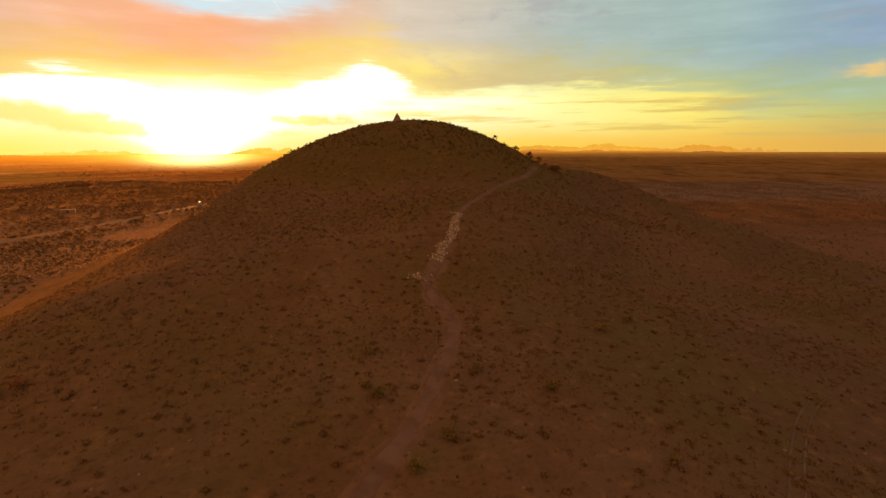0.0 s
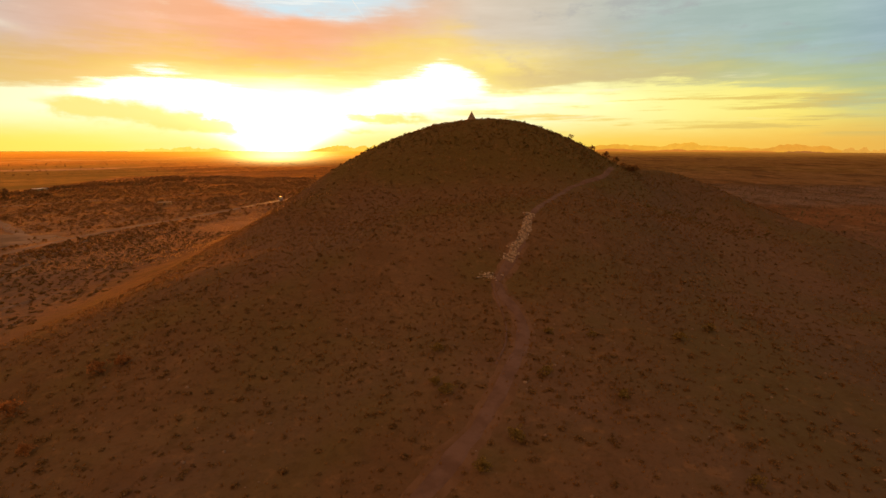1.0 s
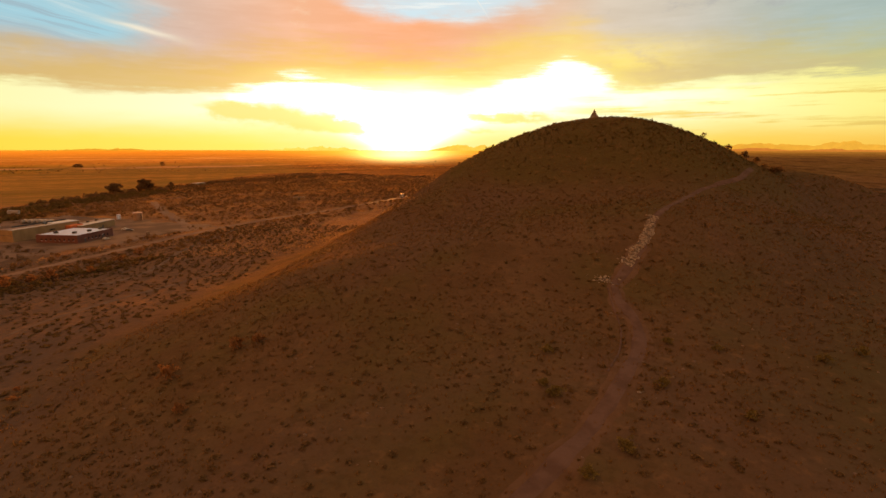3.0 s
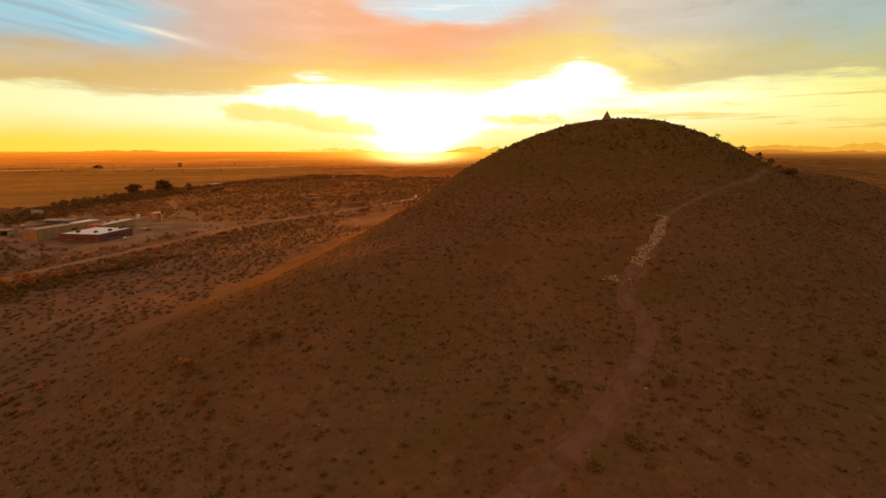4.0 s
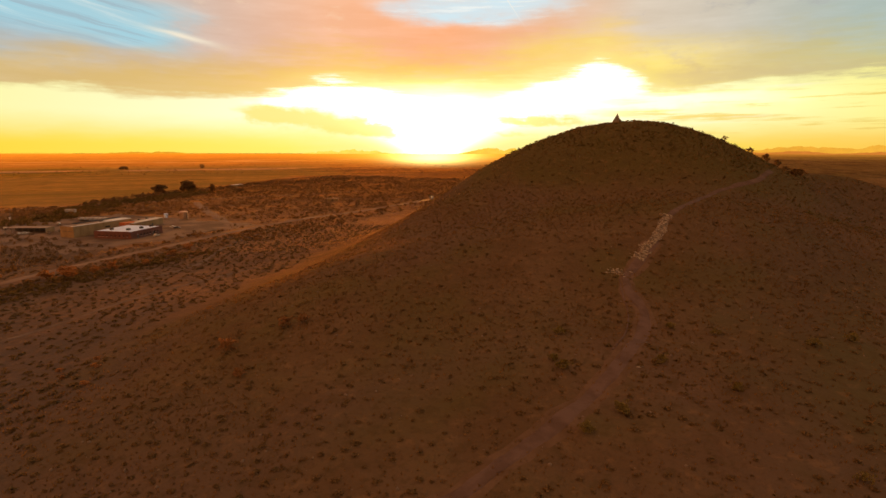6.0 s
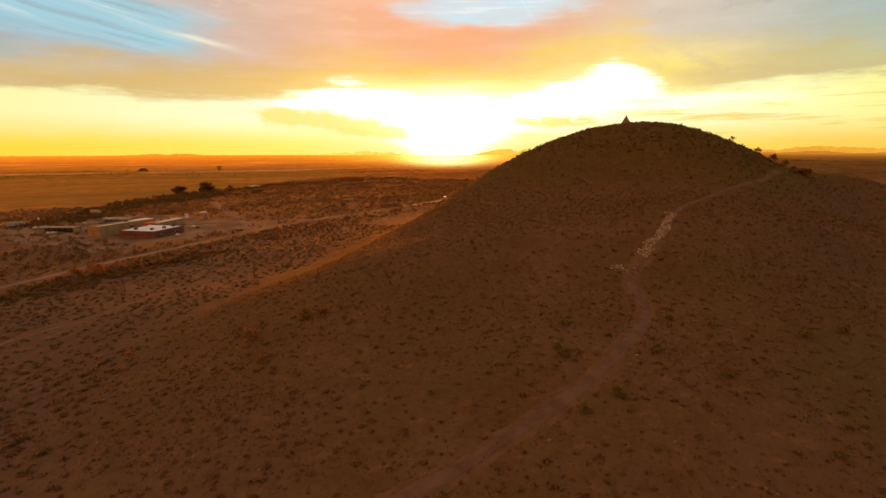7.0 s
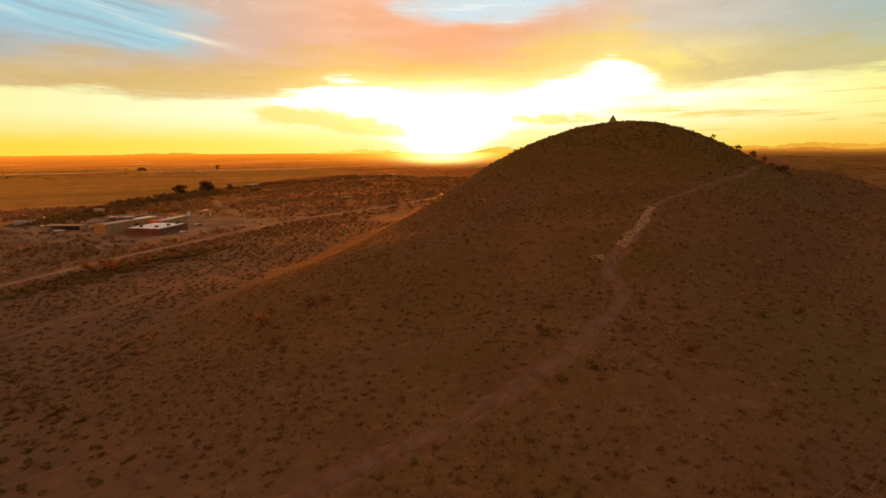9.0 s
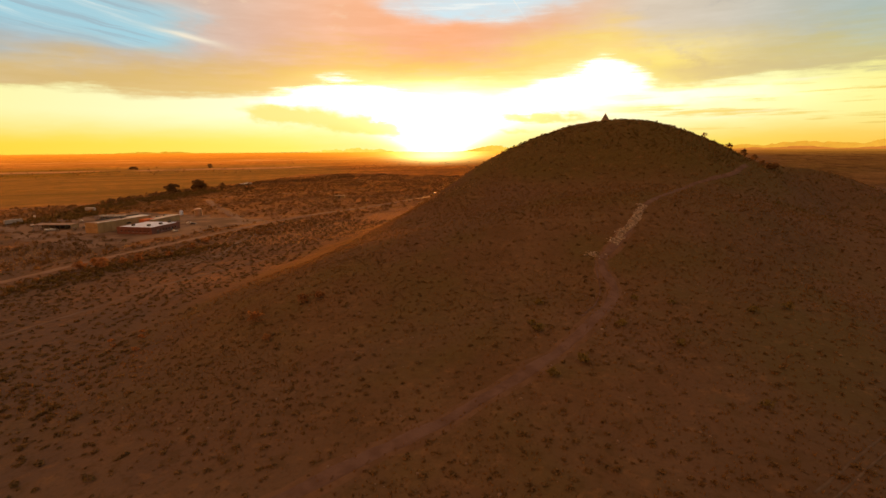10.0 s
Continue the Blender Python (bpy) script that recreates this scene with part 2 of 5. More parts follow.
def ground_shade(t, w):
    xyz = t.nodes.new("ShaderNodeSeparateXYZ")
    t.links.new(w.socket, xyz.inputs[0])
    x, y, z = (Val(t, s) for s in xyz.outputs)
    big, mid, fine = grain(t, w, 0.012), grain(t, w, 0.07, 6.0), grain(t, w, 0.9, 5.0, 0.7)
    soil = blend(t, rgb(0.108, 0.072, 0.053), rgb(0.150, 0.104, 0.079), mid.step(0.35, 0.65))
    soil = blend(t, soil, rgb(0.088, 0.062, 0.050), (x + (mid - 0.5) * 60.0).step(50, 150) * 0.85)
    soil = blend(t, soil, rgb(0.082, 0.067, 0.063), (y + (big - 0.5) * 80.0).step(300, 150) * (x + (mid - 0.5) * 60.0).step(-30, -90) * 0.85)
    slope = blend(t, rgb(0.096, 0.061, 0.034), rgb(0.126, 0.082, 0.049), mid.step(0.35, 0.7))
    slope = blend(t, slope, rgb(0.088, 0.067, 0.029), grain(t, w, 0.035, 5.0).step(0.42, 0.62) * 0.8)
    # greyer to the east; the redder west carries sun glare in its colour
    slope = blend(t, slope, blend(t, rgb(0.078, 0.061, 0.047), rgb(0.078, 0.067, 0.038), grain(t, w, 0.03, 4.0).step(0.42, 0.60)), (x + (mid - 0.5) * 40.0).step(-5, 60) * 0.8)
    slope = blend(t, slope, rgb(0.108, 0.071, 0.052), grain(t, w, 0.016, 5.0).step(0.46, 0.62) * 0.7)
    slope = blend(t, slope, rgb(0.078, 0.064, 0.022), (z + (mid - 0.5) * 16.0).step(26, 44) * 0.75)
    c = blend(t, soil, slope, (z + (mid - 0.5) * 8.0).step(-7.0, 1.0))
    # tufts, a few metres apart
    tufts = grain(t, w, 0.33, 4.0, 0.6)
    c = blend(t, c, rgb(0.19, 0.115, 0.060), tufts.step(0.56, 0.70) * 0.35)
    c = blend(t, c, rgb(0.066, 0.046, 0.022), tufts.step(0.46, 0.34) * 0.45)
    # stones and gaps between tufts
    c = blend(t, c, rgb(0.056, 0.037, 0.023), fine.step(0.52, 0.66) * 0.38)
    # far plain: brush in strips, fields and pale tracks
    dist = ((x * x) + (y * y)).op("SQRT")
    far = dist.step(420, 800)
    strip = grain(t, vec(t, (x * 0.66 + y * 0.75) * 0.0012, (y * 0.66 - x * 0.75) * 0.007, 0.0), 1.0, 5.0)
    scrub = blend(t, rgb(0.055, 0.028, 0.014), rgb(0.10, 0.052, 0.027), strip.step(0.38, 0.62))
    scrub = blend(t, scrub, blend(t, rgb(0.096, 0.056, 0.028), rgb(0.088, 0.074, 0.066), grain(t, vec(t, x * 0.0022, y * 0.012, 1.0), 1.0, 5.0).step(0.40, 0.58)), x.step(60, 300))
    scrub = blend(t, scrub, rgb(0.24, 0.155, 0.10), strip.step(0.62, 0.72) * 0.7)
    scrub = blend(t, scrub, rgb(0.03, 0.022, 0.012), grain(t, w, 0.09, 3.0).step(0.5, 0.62) * 0.65)
    away = x * -0.78 + y * 0.62                          # distance towards the fields
    side = x * 0.62 + y * 0.78
    edge = away - ((y - 340.0).op("MAXIMUM", 0.0).op("MINIMUM", 600.0)) * 0.85
    inside = edge.step(640, 660) * away.step(1900, 1750) * (side - away * 0.12).step(330, 180) * side.step(-1800, -1500)
    crop = blend(t, rgb(0.118, 0.096, 0.030), rgb(0.060, 0.066, 0.012), (away + (big - 0.5) * 60.0).step(1290, 1340) * (side + (big - 0.5) * 200.0).step(-20, -220) * 0.9)
    rows = grain(t, vec(t, side * 0.004, away * 0.05, 4.0), 1.0, 4.0)
    crop = blend(t, crop, rgb(0.19, 0.115, 0.05), rows.step(0.55, 0.7) * 0.5)
    crop = blend(t, crop, rgb(0.05, 0.035, 0.012), rows.step(0.45, 0.32) * 0.5)
    scrub = blend(t, scrub, crop, inside)
    lane = (away + (grain(t, w, 0.004) - 0.5) * 120.0).bell(1560, 45) * side.step(700, 300) * grain(t, w, 0.006, 4.0).step(0.4, 0.55)
    lane = lane + (away + (grain(t, w, 0.003) - 0.5) * 300.0).bell(2350, 260) * grain(t, vec(t, side * 0.004, away * 0.012, 9.0), 1.0, 5.0).step(0.50, 0.60)
    scrub = blend(t, scrub, rgb(0.34, 0.23, 0.14), lane * 0.9)
    c = blend(t, c, scrub, far)
    # the eastern plain lies in bands of rusty grass, pale sage and dark brush
    deep = y + (big - 0.5) * 150.0 + (grain(t, vec(t, x * 0.006, y * 0.03, 3.0), 1.0, 5.0) - 0.5) * 130.0
    bands = ramp(t, deep * (1 / 2600), [(0.0, rgb(0.070, 0.050, 0.040)), (0.155, rgb(0.074, 0.050, 0.036)), (0.175, rgb(0.118, 0.062, 0.034)), (0.225, rgb(0.108, 0.060, 0.034)), (0.25, rgb(0.112, 0.090, 0.082)), (0.335, rgb(0.106, 0.084, 0.076)), (0.37, rgb(0.122, 0.080, 0.040)), (0.50, rgb(0.120, 0.084, 0.038)), (0.58, rgb(0.100, 0.080, 0.030)), (0.9, rgb(0.130, 0.098, 0.036))])
    far_tangle = grain(t, vec(t, x * 0.011, y * 0.0035, 8.0), 1.0, 7.0, 0.7)
    bands = blend(t, bands, rgb(0.034, 0.027, 0.016), far_tangle.step(0.50, 0.60) * y.step(600, 1000) * 0.8)
    bands = blend(t, bands, rgb(0.170, 0.118, 0.060), far_tangle.step(0.46, 0.37) * y.step(600, 1000) * 0.6)
    tangle = grain(t, vec(t, x * 0.03, y * 0.011, 5.0), 1.0, 7.0, 0.72)
    bands = blend(t, bands, rgb(0.036, 0.028, 0.020), tangle.step(0.50, 0.62) * 0.75)
    bands = blend(t, bands, rgb(0.165, 0.122, 0.086), tangle.step(0.45, 0.36) * 0.6)
    bands = blend(t, bands, rgb(0.045, 0.034, 0.024), grain(t, w, 0.16, 4.0, 0.65).step(0.50, 0.62) * 0.6)
    return blend(t, c, bands, (x - y * 0.1).step(20, 150) * y.step(330, 440) * 0.9)


def glare_sheen(t, w):
    """Dry-grass sheen that carries painted sun glare: thick on the western flats, thin on the butte and on the dark
    eastern scrub.
    """
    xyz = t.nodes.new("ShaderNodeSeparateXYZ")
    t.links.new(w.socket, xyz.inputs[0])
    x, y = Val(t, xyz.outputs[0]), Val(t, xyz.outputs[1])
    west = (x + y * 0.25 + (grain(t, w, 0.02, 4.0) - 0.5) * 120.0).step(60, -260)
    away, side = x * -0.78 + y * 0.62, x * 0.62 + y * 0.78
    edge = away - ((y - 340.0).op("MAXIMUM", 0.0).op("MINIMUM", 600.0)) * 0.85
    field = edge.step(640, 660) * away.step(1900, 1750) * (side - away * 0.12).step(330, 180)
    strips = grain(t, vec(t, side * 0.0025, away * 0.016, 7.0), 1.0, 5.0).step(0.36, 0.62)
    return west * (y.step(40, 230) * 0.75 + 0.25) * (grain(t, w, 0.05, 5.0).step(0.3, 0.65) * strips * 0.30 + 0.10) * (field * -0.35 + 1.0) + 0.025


def ground_bump(t, w):
    return grain(t, w, 0.8, 6.0, 0.65) * 0.34 + grain(t, w, 0.14, 4.0) * 0.9


SOIL = material("desert_ground", ground_shade, 1.0, ground_bump, spec=0.0, sheen_at=glare_sheen)
FAINT = material("faint_track", two_tone(rgb(0.082, 0.062, 0.047), rgb(0.118, 0.090, 0.068), 0.35, 0.45, 0.7, 4.0), 0.9, spec=0.05)
DUST = material("trail_dust", two_tone(rgb(0.092, 0.058, 0.046), rgb(0.125, 0.082, 0.068), 0.3, fine=4.0), 0.85, lambda t, w: grain(t, w, 1.5, 5.0) * 0.15, spec=0.05)
VERGE = material("trampled_earth", two_tone(rgb(0.098, 0.060, 0.036), rgb(0.128, 0.080, 0.051), 0.25, fine=3.0), 0.95, lambda t, w: grain(t, w, 1.2, 5.0) * 0.2, spec=0.05)
BEDROCK = material("bared_bedrock", two_tone(rgb(0.10, 0.066, 0.042), rgb(0.28, 0.220, 0.158), 1.5, 0.44, 0.58, 5.0), 0.85, lambda t, w: grain(t, w, 1.6, 5.0) * 0.5, spec=0.2)
ROAD = material("dirt_road", two_tone(rgb(0.150, 0.098, 0.070), rgb(0.200, 0.138, 0.10), 0.05, fine=0.6), 0.8, spec=0.05)
YARD = material("yard_gravel", two_tone(rgb(0.098, 0.066, 0.048), rgb(0.185, 0.128, 0.092), 0.055, fine=0.7), 0.85, spec=0.05)
PALE_ROCK = material("pale_rock", piece_shade(rgb(0.10, 0.077, 0.055), rgb(0.33, 0.265, 0.195)), 0.8, lambda t, w: grain(t, w, 3.0, 5.0) * 0.06)
DARK_ROCK = material("dark_rock", piece_shade(rgb(0.10, 0.07, 0.05), rgb(0.20, 0.14, 0.10)), 0.85, lambda t, w: grain(t, w, 3.0, 5.0) * 0.06)
SHRUB = material("scrub_leaves", island_shade(rgb(0.115, 0.074, 0.034), rgb(0.200, 0.125, 0.060)), 0.8, leaf=0.35, spec=0.05)
SAGE = material("sage_leaves", island_shade(rgb(0.088, 0.070, 0.045), rgb(0.150, 0.112, 0.070)), 0.8, leaf=0.25, spec=0.05)
WASH_SAND = material("wash_sand", two_tone(rgb(0.095, 0.070, 0.056), rgb(0.132, 0.098, 0.080), 0.2, fine=2.0), 0.9, spec=0.05)
HILL_SHRUB = material("hill_leaves", island_shade(rgb(0.130, 0.085, 0.038), rgb(0.205, 0.130, 0.060)), 0.9, leaf=0.4, spec=0.0)
SUMMIT_SHRUB = material("summit_leaves", island_shade(rgb(0.110, 0.088, 0.030), rgb(0.180, 0.132, 0.048)), 0.9, leaf=0.4, spec=0.0)
FLAT_SHRUB = material("dusky_leaves", island_shade(rgb(0.098, 0.068, 0.031), rgb(0.160, 0.108, 0.052)), 0.9, leaf=0.25, spec=0.0)
OLIVE_DARK = material("thicket_leaves", island_shade(rgb(0.105, 0.074, 0.026), rgb(0.180, 0.118, 0.044)), 0.85, leaf=0.35, spec=0.0)
CACTUS = material("cactus_skin", two_tone(rgb(0.05, 0.055, 0.025), rgb(0.085, 0.085, 0.04), 2.0), 0.8)
BRUSH = material("brush_leaves", island_shade(rgb(0.135, 0.082, 0.034), rgb(0.225, 0.130, 0.056)), 0.8, leaf=0.5, spec=0.05)
STRAW = material("dry_grass", island_shade(rgb(0.28, 0.165, 0.070), rgb(0.42, 0.265, 0.120)), 0.7, leaf=0.6, spec=0.05)
RUST = material("dry_bush_leaves", island_shade(rgb(0.20, 0.095, 0.036), rgb(0.30, 0.150, 0.060)), 0.8, leaf=0.45, spec=0.05)
HILL_STRAW = material("short_dry_grass", island_shade(rgb(0.15, 0.080, 0.030), rgb(0.24, 0.135, 0.05)), 0.9, leaf=0.45, spec=0.05)
OLIVE = material("olive_leaves", island_shade(rgb(0.13, 0.098, 0.028), rgb(0.21, 0.155, 0.05)), 0.85, leaf=0.35, spec=0.05)
BARK = material("bark", two_tone(rgb(0.08, 0.055, 0.035), rgb(0.14, 0.10, 0.07), 2.0), 0.9)
TREE_LEAF = material("tree_leaves", island_shade(rgb(0.13, 0.080, 0.034), rgb(0.23, 0.135, 0.056)), 0.75, leaf=0.5, spec=0.05)
MONUMENT = material("monument_stone", two_tone(rgb(0.125, 0.100, 0.066), rgb(0.205, 0.163, 0.105), 0.9, fine=6.0), 0.85, lambda t, w: grain(t, w, 4.0, 5.0) * 0.05)
RED_WALL = material("dark_red_wall", two_tone(rgb(0.105, 0.036, 0.025), rgb(0.145, 0.050, 0.035), 0.25), 0.8)
TAN_WALL = material("tan_wall", two_tone(rgb(0.245, 0.150, 0.060), rgb(0.310, 0.195, 0.085), 0.2), 0.75)
# white roof paint with the sky's reflected blue put into its base colour
WHITE_ROOF = material("white_roof", two_tone(rgb(0.44, 0.55, 0.82), rgb(0.52, 0.63, 0.88), 0.2), 0.45, spec=0.4)
RUSTY_ROOF = material("rusty_roof", two_tone(rgb(0.13, 0.082, 0.055), rgb(0.22, 0.15, 0.105), 0.25), 0.7)
GREY_ROOF = material("grey_metal_roof", two_tone(rgb(0.38, 0.335, 0.29), rgb(0.50, 0.45, 0.40), 0.2), 0.5)
ORANGE_PAINT = material("orange_paint", two_tone(rgb(0.55, 0.13, 0.035), rgb(0.62, 0.17, 0.05), 0.5), 0.6)
WHITE_PAINT = material("white_paint", two_tone(rgb(0.46, 0.44, 0.42), rgb(0.58, 0.56, 0.53), 0.6), 0.45)
BEIGE_STEEL = material("beige_steel", two_tone(rgb(0.40, 0.28, 0.19), rgb(0.50, 0.36, 0.25), 0.4), 0.3, metal=0.8)
DULL_PAINT = material("dull_white_paint", two_tone(rgb(0.25, 0.22, 0.20), rgb(0.34, 0.31, 0.28), 0.6), 0.6)
DARK_METAL = material("dark_metal", two_tone(rgb(0.03, 0.028, 0.027), rgb(0.06, 0.055, 0.05), 1.0), 0.55)
GLASS = material("window_glass", lambda t, w: rgb(0.02, 0.022, 0.025), 0.1)
RUBBER = material("rubber", two_tone(rgb(0.018, 0.018, 0.018), rgb(0.03, 0.03, 0.03), 4.0), 0.9)
CAR_DARK = material("dark_car_paint", two_tone(rgb(0.03, 0.028, 0.03), rgb(0.045, 0.04, 0.04), 1.0), 0.3)
WOOD = material("weathered_wood", two_tone(rgb(0.14, 0.10, 0.07), rgb(0.22, 0.165, 0.12), 1.2), 0.85)


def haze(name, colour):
    """Far mountains, the bright haze before them painted on as emission."""
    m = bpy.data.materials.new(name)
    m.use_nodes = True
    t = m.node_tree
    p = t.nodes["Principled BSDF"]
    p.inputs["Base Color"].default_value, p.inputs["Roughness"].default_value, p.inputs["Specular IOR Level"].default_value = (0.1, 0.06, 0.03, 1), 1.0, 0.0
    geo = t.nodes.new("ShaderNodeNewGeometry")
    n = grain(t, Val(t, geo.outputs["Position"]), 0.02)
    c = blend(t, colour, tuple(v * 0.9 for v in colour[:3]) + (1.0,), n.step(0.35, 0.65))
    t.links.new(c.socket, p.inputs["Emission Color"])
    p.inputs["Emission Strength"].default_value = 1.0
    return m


# ---------------------------------------------------------------- building blocks
def link_mesh(name, verts, faces, mat, parent=None, smooth=False):
    me = bpy.data.meshes.new(name)
    me.from_pydata(verts, [], faces)
    me.materials.append(mat)
    if smooth:
        me.polygons.foreach_set("use_smooth", [True] * len(me.polygons))
    me.update()
    ob = new(name, me)
    ob.parent = parent
    return ob


def part(name, bm, mat, parent=None, label="", smooth=False):
    me = bpy.data.meshes.new(name)
    bm.normal_update()
    bm.to_mesh(me)
    bm.free()
    me.materials.append(mat)
    if smooth:
        me.polygons.foreach_set("use_smooth", [True] * len(me.polygons))
    ob = new(name, me)
    ob.parent = parent
    return tagged(ob, label)


def thing(name, m, label, category, group="", kind=""):
    ob = new(name)
    ob.matrix_basis = m
    return tagged(ob, label, category, group, kind)


def box(x0, y0, z0, x1, y1, z1, bevel=0.0, bm=None):
    bm = bm or bmesh.new()
    got = bmesh.ops.create_cube(bm, size=1.0, matrix=Matrix.Translation(((x0 + x1) / 2, (y0 + y1) / 2, (z0 + z1) / 2)) @ Matrix.Diagonal((x1 - x0, y1 - y0, z1 - z0, 1)))
    if bevel:
        edges = {e for v in got["verts"] for e in v.link_edges}
        bmesh.ops.bevel(bm, geom=list(edges), offset=bevel, segments=2, affect="EDGES")
    return bm


def lathe(profile, sides=24, bm=None, m=None):
    """A turned body from (radius, height) pairs."""
    bm = bm or bmesh.new()
    rings = []
    for r, z in profile:
        rings.append([bm.verts.new((r * math.cos(k * math.tau / sides), r * math.sin(k * math.tau / sides), z)) for k in range(sides)])
    for lo, hi in zip(rings, rings[1:]):
        for k in range(sides):
            bm.faces.new((lo[k], lo[(k + 1) % sides], hi[(k + 1) % sides], hi[k]))
    bm.faces.new(rings[-1])
    bm.faces.new(rings[0][::-1])
    if m is not None:
        bmesh.ops.transform(bm, matrix=m, verts=[v for ring in rings for v in ring])
    return bm


# ---------------------------------------------------------------- the land
PLAIN = -9.0
# mounds that make up the butte: height, centre x, y, half widths, turn
MOUNDS = [
    (44.40, -21.4, 275.9, 56.0, 36.2, 0.069),
    (19.69, -15.3, 267.7, 84.8, 89.9, 0.283),
    (15.99, 54.2, 291.7, 67.8, 35.9, 0.752),
    (14.81, 14.6, 180.1, 22.4, 82.1, 2.048),
    (13.67, 25.1, 107.2, 70.5, 61.6, 0.854),
    (9.56, -80.4, 146.1, 36.4, 87.3, 0.107),
    (6.29, 141.5, 192.6, 91.9, 21.1, -1.197),
    (9.76, -82.3, 232.7, 27.7, 42.7, -0.403),
    (15.39, 100.0, 299.2, 17.6, 75.6, 0.878),
    (3.8, -25.0, 187.0, 36.0, 14.0, 0.15),
    (3.4, -28.0, 205.0, 38.0, 11.0, 0.1),
]
rng = np.random.default_rng(7)
LATTICE = rng.random((64, 64))


def value_noise(x, y, size):
    u, v = np.asarray(x) / size, np.asarray(y) / size
    i, j = np.floor(u).astype(int), np.floor(v).astype(int)
    f, g = u - i, v - j
    f, g = f * f * (3 - 2 * f), g * g * (3 - 2 * g)
    L = LATTICE
    a, b = L[i % 64, j % 64], L[(i + 1) % 64, j % 64]
    c, d = L[i % 64, (j + 1) % 64], L[(i + 1) % 64, (j + 1) % 64]
    return a * (1 - f) * (1 - g) + b * f * (1 - g) + c * (1 - f) * g + d * f * g - 0.5


def height(x, y):
    x, y = np.asarray(x, float), np.asarray(y, float)
    z = np.zeros(np.broadcast(x, y).shape)
    for a, cx, cy, sx, sy, turn in MOUNDS:
        c, s = math.cos(turn), math.sin(turn)
        u, v = ((x - cx) * c + (y - cy) * s) / sx, ((y - cy) * c - (x - cx) * s) / sy
        z += a * np.exp(-0.5 * (u * u + v * v))
    rough = np.clip(z / 12, 0.12, 1)
    z += rough * (value_noise(x, y, 19) * 0.9 + value_noise(x + 31, y, 7) * 0.45)
    k = np.clip((np.hypot(x, y) - 700) / 4100, 0, 1)
    west = np.clip(-x / 2000, 0, 1)
    return PLAIN + z + (36 - 12 * west * west * (3 - 2 * west)) * k * k * (3 - 2 * k)


def at_ground(x, y):
    return float(height(x, y))


def build_ground():
    cx, cy, n = -20.0, 270.0, 540
    radii = [0.01]
    while radii[-1] < 4600:
        radii.append(radii[-1] + (2.4 if radii[-1] < 330 else 0.045 * radii[-1] - 12.4))
    radii = np.array(radii)
    ang = np.arange(n) * math.tau / n
    X, Y = cx + radii[:, None] * np.cos(ang), cy + radii[:, None] * np.sin(ang)
    Z = height(X, Y)
    verts = np.stack([X, Y, Z], -1).reshape(-1, 3).tolist()
    faces = []
    for i in range(len(radii) - 1):
        for k in range(n):
            q = (k + 1) % n
            faces.append((i * n + k, (i + 1) * n + k, (i + 1) * n + q, i * n + q))
    ob = link_mesh("ground", verts, faces, SOIL, smooth=True)
    tagged(ob, "brown desert ground rising to a rounded stony butte", "ground", kind="structure")


build_ground()


def smooth_line(points, step):
    """A smooth curve through the points of a plan, resampled."""
    p = np.array(points, float)
    p = np.vstack([2 * p[0] - p[1], p, 2 * p[-1] - p[-2]])
    out = []
    for i in range(1, len(p) - 2):
        n = max(2, int(np.linalg.norm(p[i + 1] - p[i]) / step))
        for k in range(n):
            s = k / n
            out.append(0.5 * (2 * p[i] + (p[i + 1] - p[i - 1]) * s + (2 * p[i - 1] - 5 * p[i] + 4 * p[i + 1] - p[i + 2]) * s ** 2 + (3 * p[i] - p[i - 1] - 3 * p[i + 1] + p[i + 2]) * s ** 3))
    out.append(p[-2])
    return np.array(out)


def ribbon(name, points, width, mat, label, category, step=1.5, lift=0.06, ragged=0.25, across=6):
    """A strip of bare earth that follows the ground, with uneven edges."""
    line = smooth_line(points, step)
    way = np.gradient(line, axis=0)
    way /= np.linalg.norm(way, axis=1)[:, None]
    side = np.stack([way[:, 1], -way[:, 0]], 1)
    wob = value_noise(line[:, 0], line[:, 1], 7.0) + 0.5 * value_noise(line[:, 0], line[:, 1] + 50, 2.6)
    wob2 = value_noise(line[:, 0] + 90, line[:, 1], 7.0) + 0.5 * value_noise(line[:, 0], line[:, 1] + 170, 2.6)
    verts, faces = [], []
    for k, s in enumerate(np.linspace(-0.5, 0.5, across)):
        off = width * (s + (wob if s < 0 else wob2) * ragged * abs(s) * 2)
        q = line + side * off[:, None]
        edge = 0.0 if k in (0, across - 1) else lift
        z = height(q[:, 0], q[:, 1]) + (edge if edge else -0.12)
        verts += np.column_stack([q, z]).tolist()
    n = len(line)
    for k in range(across - 1):
        for i in range(n - 1):
            faces.append((k * n + i, (k + 1) * n + i, (k + 1) * n + i + 1, k * n + i + 1))
    ob = link_mesh(name, verts, faces, mat, smooth=True)
    return tagged(ob, label, category, kind="structure")


TRAIL = [(47, 262), (40, 246), (30.5, 233.5), (22.6, 221), (15.4, 197), (10.2, 182), (6.9, 171.5), (4.2, 155.5), (0, 143), (-2, 135.5), (-1, 130), (3.2, 121),
         (4.2, 113), (3.4, 103), (0.8, 91), (-2.8, 79), (-8.2, 65), (-16.3, 48.5), (-23, 37.5), (-31, 24), (-43, 6), (-54, -14)]
ribbon("trail", TRAIL[:8], 2.4, DUST, "narrow pale dusty footpath climbing the shoulder of the butte", "trail", lift=0.12, across=8, step=0.8, ragged=0.3)
ribbon("trail_verge", TRAIL[7:], 5.8, VERGE, "trampled bare earth beside the footpath", "trail", lift=0.07, across=10, step=0.8, ragged=0.35)
